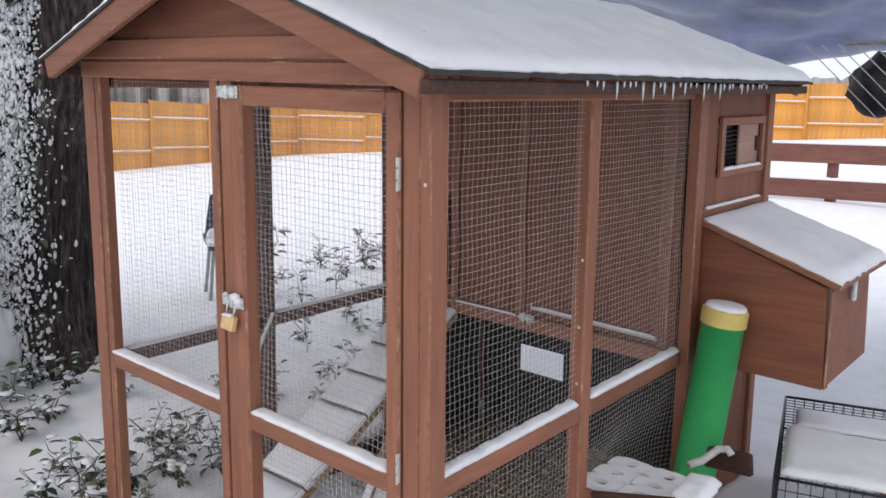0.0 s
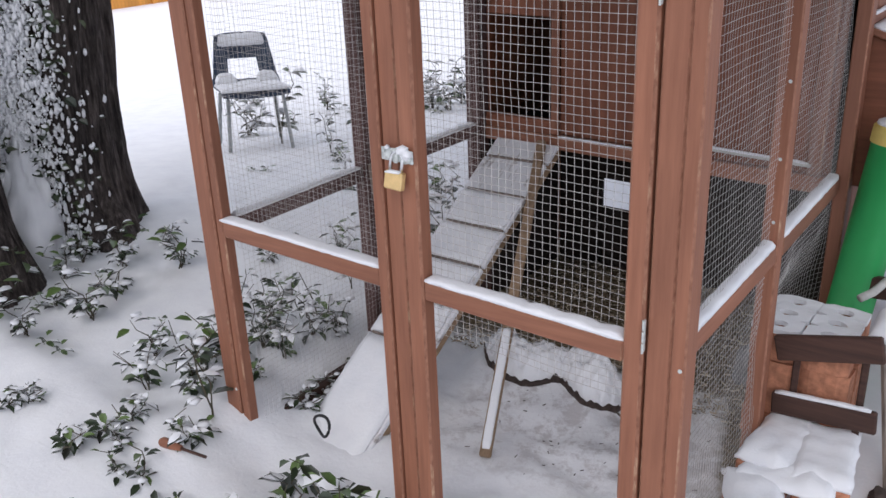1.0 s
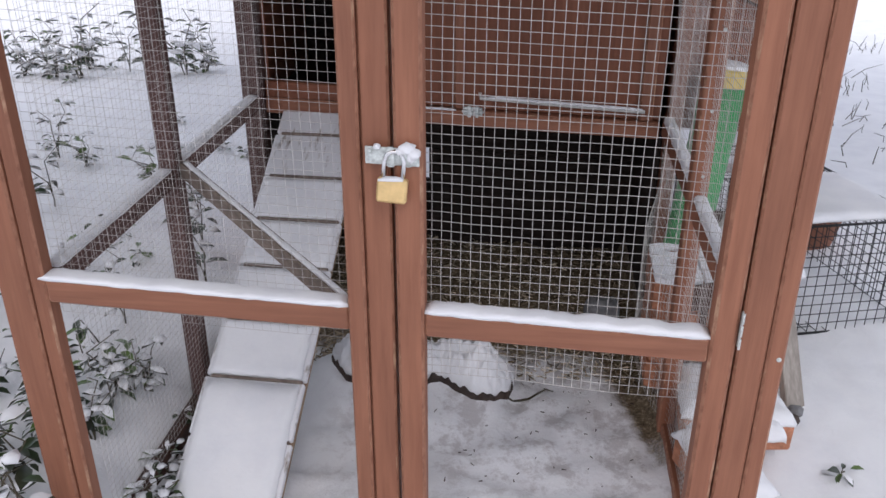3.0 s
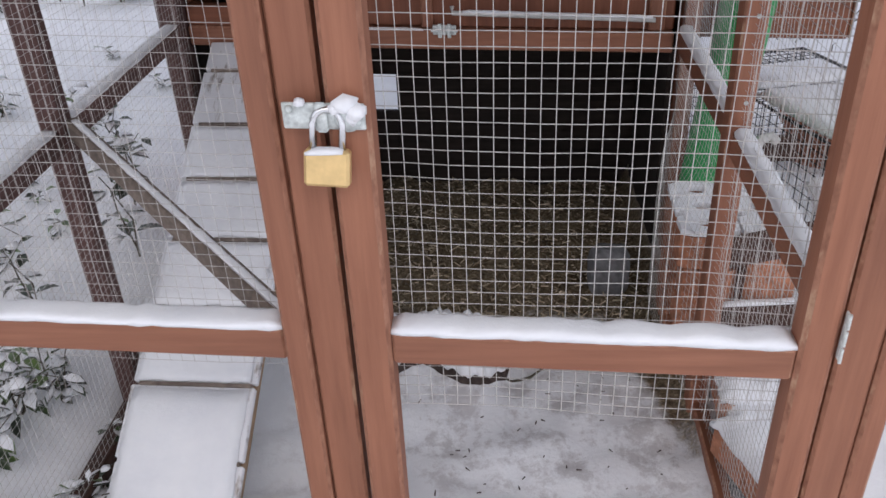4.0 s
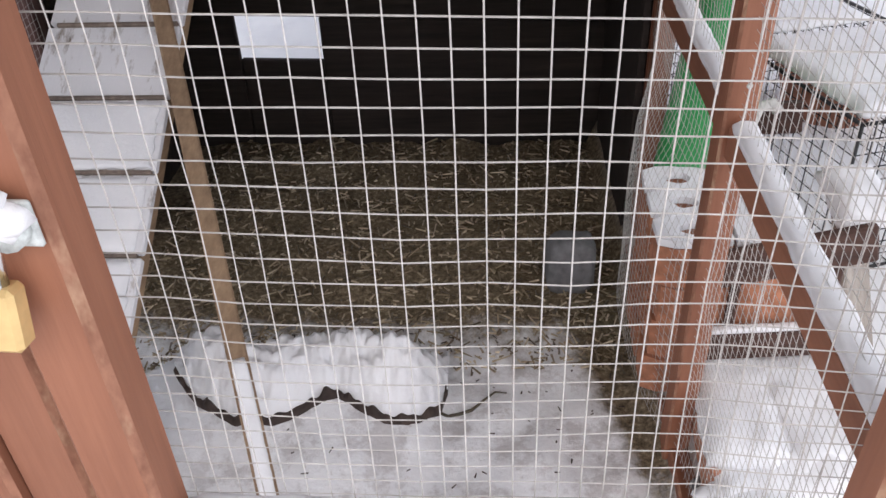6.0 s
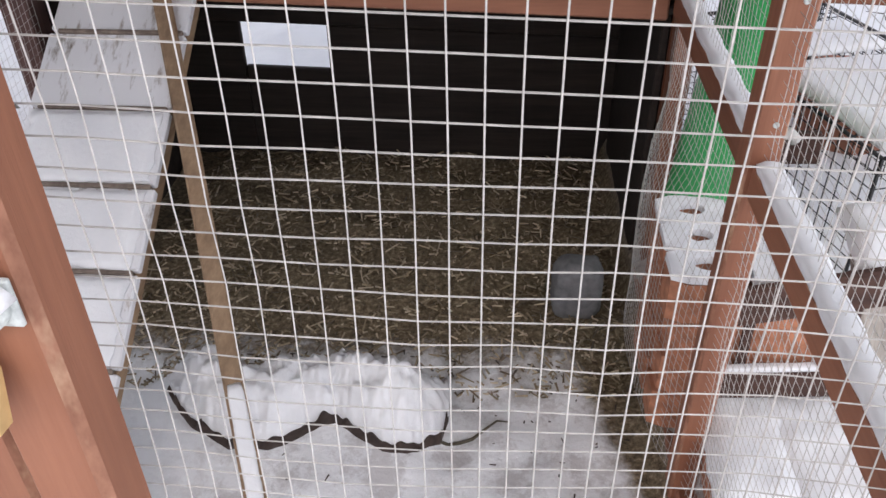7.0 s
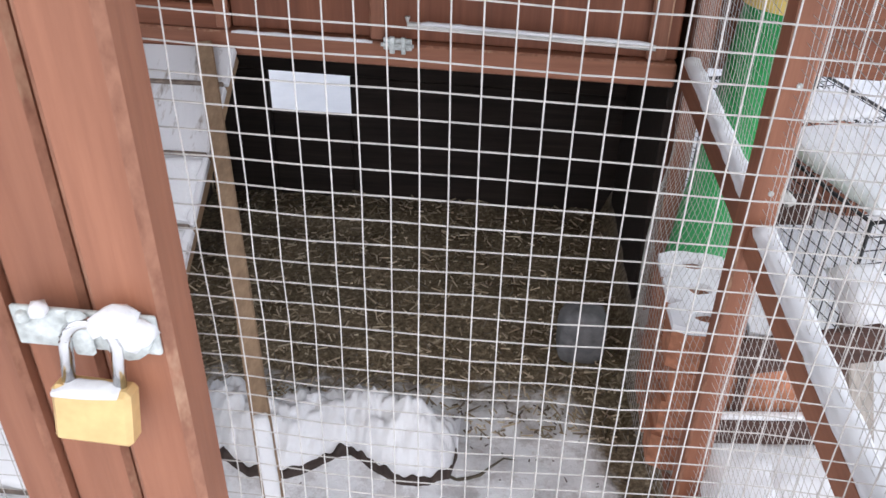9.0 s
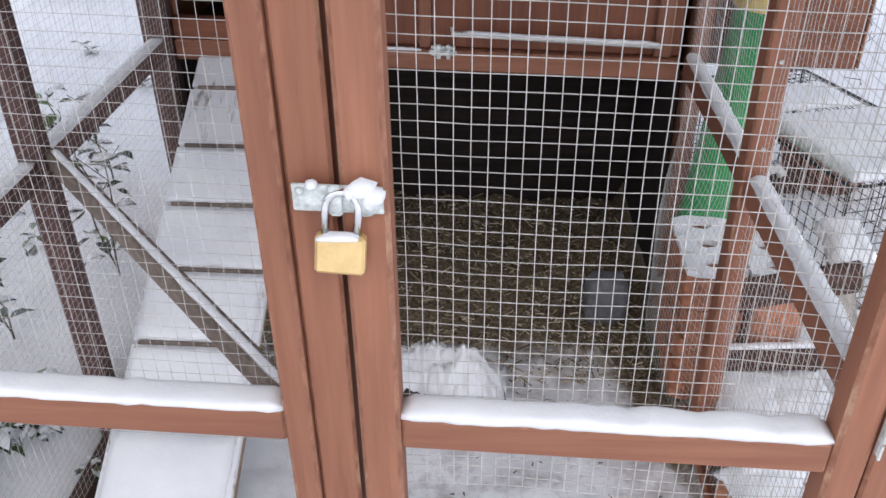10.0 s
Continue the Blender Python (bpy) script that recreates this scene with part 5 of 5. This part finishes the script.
        c = kinds[k] if i < len(kinds) else copy_thing(kinds[k], m)
        c.matrix_basis = m @ Matrix.Scale(s, 4)


shrubs()

# garden tool left in the snow
trowel = thing("hand_tool", "garden tool with a red-brown handle lying in snow", "garden tool", at=pose(-0.975, -0.166, ground_z(-0.97, -0.16) + 0.012, 0, 0, 10))
tube("grip", [(-0.045, 0, 0.004), (-0.038, 0, 0.004), (-0.01, 0, 0.004), (0.012, 0, 0.002)], [0.007, 0.011, 0.010, 0.006], clay, trowel, "", 12)
tube("shaft", [(0.010, 0, 0.002), (0.075, 0.004, -0.004)], 0.0035, dark_wood, trowel, "", 8)


def wire_loop():
    pts = [(0.022 * math.cos(a), 0.004 * math.sin(2 * a), 0.028 + 0.026 * math.sin(a)) for a in np.linspace(0, 2 * math.pi, 22)]
    ob = tube("wire_loop", pts, 0.0035, black_box, None, "", 6)
    ob.location = (-0.800, 0.085, ground_z(-0.80, 0.085) + 0.03)
    tagged(ob, "small dark loop standing in the snow", "wire loop")


wire_loop()

# ---- far garden ----


def far_fence(path, h, base):
    fence = thing("garden_fence", "orange-stained board fence with snow-topped rails", "fence")
    bm = bmesh.new()
    add_box(bm, (0, 0.144), (0, 0.018), (-0.3, h), 0)
    plank = bpy.data.meshes.new("fence_board")
    bm.to_mesh(plank)
    bm.free()
    plank.materials.append(fence_wood)
    for (x0, y0), (x1, y1) in zip(path, path[1:]):
        d = Vector((x1 - x0, y1 - y0, 0))
        n = max(1, round(d.length / 2.4))
        for k in range(n):
            a, b = Vector((x0, y0, 0)) + d * (k / n), Vector((x0, y0, 0)) + d * ((k + 1) / n)
            za, zb = base(a.x, a.y), base(b.x, b.y)
            m = Matrix.Translation((a.x, a.y, za)) @ pose(0, 0, 0, 0, 0, math.degrees(math.atan2(d.y, d.x)))
            ln = d.length / n
            cnt = round(ln / 0.15)
            w = ln / cnt
            for q in range(cnt):
                ob = new("fence_board", plank)
                ob.parent = fence
                ob.matrix_basis = m @ Matrix.Translation((q * w, 0.002 * nz(q * 1.7, k), 0.012 * nz(q * 3.3, k))) @ Matrix.Diagonal((w / 0.15, 1, 1, 1))
            for z in (0.28 * h, 0.74 * h):
                beam("fence_rail", m @ Vector((0, -0.03, z)), m @ Vector((ln, -0.03, z)), 0.04, 0.05, fence_wood, fence, "", 0)
                snow_strip(m @ Vector((0, -0.03, z + 0.025)), m @ Vector((ln, -0.03, z + 0.025)), 0.045, 0.035, "snow on a fence rail", k * 1.0)
            beam("fence_post", m @ Vector((0, -0.04, -0.3)), m @ Vector((0, -0.04, h + 0.02)), 0.09, 0.09, fence_wood, fence, "", 0)


far_fence([(-16.6, 0.8), (-18.7, 6.6), (-22.6, 18.5), (-8.0, 27.8), (12.0, 34.0)], 1.83, lambda x, y: ground_z(x, y))

ranch = thing("board_fence", "brown ranch-style board fence with snow on its rails", "fence")
for k in range(4):
    x = -1.9 + 1.9 * k
    y = 9.0 + 0.1 * k
    g = ground_z(x, y)
    board("fence_post", (x - 0.05, x + 0.05), (y + 0.02, y + 0.12), (g - 0.3, 0.95), ranch_wood, ranch)
for z in (0.37, 0.77):
    beam("fence_board", (-3.0, 8.95, z + 0.06), (6.0, 9.35, z + 0.06), 0.03, 0.21, ranch_wood, ranch)
    snow_strip((-2.9, 8.95, z + 0.165), (5.9, 9.35, z + 0.165), 0.035, 0.03, "snow on a fence board", z * 10)


def tarp():
    t = thing("tarp_shelter", "blue tarpaulin sagging on a grey metal pole", "tarpaulin")
    nu, nv, verts = 40, 26, []
    for i in range(nu + 1):
        for j in range(nv + 1):
            a, c = i / nu, j / nv
            x, y = -2.1 + 4.6 * a, 2.5 + 1.5 * c
            z = 2.15 - 0.42 * c - 0.06 * math.sin(math.pi * a * 2.2) ** 2 - 0.05 * abs(nz(a * 9, c * 5)) - 0.03 * nz(a * 25, c * 8, 4)
            z -= 0.26 * min(1.0, a * 4.5) - 0.04 * a
            verts.append((x, y, z))
    w = nv + 1
    faces = [(i * w + j, (i + 1) * w + j, (i + 1) * w + j + 1, i * w + j + 1) for i in range(nu) for j in range(nv)]
    ob = from_lists("tarp_sheet", verts, faces, tarp_blue, t, "", True)
    s = ob.modifiers.new("thick", "SOLIDIFY")
    s.thickness = 0.006
    tube("tarp_pole", [(-1.11, 3.97, ground_z(-1.1, 4.0) - 0.1), (-1.11, 3.97, 2.0)], 0.022, tube_grey, t, "grey metal pole", 12)
    for x, y in ((2.4, 3.97), (2.4, 2.55)):
        tube("tarp_pole", [(x, y, ground_z(x, y) - 0.1), (x, y, 1.80)], 0.022, tube_grey, t, "grey metal pole", 12)


tarp()


def hanging_box():
    t = thing("hanging_bag", "black plastic bag hung on a chain-link panel", "bag")
    bm = bmesh.new()
    bmesh.ops.create_icosphere(bm, subdivisions=3, radius=1)
    for v in bm.verts:
        v.co = Vector((v.co.x * 0.11, v.co.y * 0.06, v.co.z * 0.10)) * (1 + 0.25 * nz(*(v.co * 2.2)))
        v.co += Vector((0.15, 2.05, 1.17))
    part("bag_body", bm, black_box, t, "", True)
    groups = []
    for k in range(3, 10):
        o = Vector((0.02 + 0.05 * k, 1.97, 1.05))
        for sgn in (1, -1):
            pts = [o + Vector((sgn * 0.05 * q, 0.004 * (q % 2), 0.05 * q)) for q in range(6)]
            groups.append(tube_lists(pts, [0.0018] * 6, 5))
    v, f = join_lists(groups)
    tagged(from_lists("link_wire", v, f, galv, t), kind="stuff")
    tube("link_post", [(1.6, 1.98, -0.05), (1.6, 1.98, 1.9)], 0.02, tube_grey, t)
    tube("top_bar", [(0.04, 1.98, 1.30), (1.6, 1.98, 1.30)], 0.008, tube_grey, t)


hanging_box()


def hazed_woods():
    """Pale winter woods beyond the fences, their haze painted into the colour."""
    verts, faces, n = [], [], 900
    for i in range(n + 1):
        a = math.radians(60 + 200 * i / n)
        r = 70 + 6 * nz(i * 0.3, 1.0)
        h = 6.0 + 1.0 * nz(i * 0.04, 2.0) + 0.5 * nz(i * 0.3, 3.0) + 0.25 * nz(i * 1.3, 4.0)
        for z, k in ((-3, 1.0), (h * 0.55, 1.02), (h, 1.05)):
            verts.append((math.cos(a) * r * k, math.sin(a) * r * k, z))
    for i in range(n):
        for k in range(2):
            faces.append((i * 3 + k, (i + 1) * 3 + k, (i + 1) * 3 + k + 1, i * 3 + k + 1))
    tagged(from_lists("backdrop", verts, faces, haze_wood), "far winter woods, haze painted into their pale colour", "woods", kind="structure")


hazed_woods()


def dry_stalks():
    """Dead stalks and brush poking through the snow beyond the nest box."""
    rng = random.Random(31)
    groups = []
    for k in range(1100):
        x, y = rng.uniform(0.35, 3.2), rng.uniform(1.5, 5.5)
        if nz(x * 1.3, y * 1.3, 8.0) < -0.05:
            continue
        z = ground_z(x, y)
        h = rng.uniform(0.02, 0.11)
        d = Vector((rng.gauss(0, 0.5), rng.gauss(0, 0.5), 1)) * h
        groups.append(tube_lists([Vector((x, y, z - 0.01)), Vector((x, y, z)) + d * 0.6, Vector((x, y, z)) + d + Vector((rng.gauss(0, 0.02), rng.gauss(0, 0.02), -0.005))], [0.0022, 0.0017, 0.0008], 4))
    v, f = join_lists(groups)
    tagged(from_lists("dry_stalks", v, f, stem_mat), "dead brown stalks poking through the snow", "dry stalks", kind="stuff")


dry_stalks()
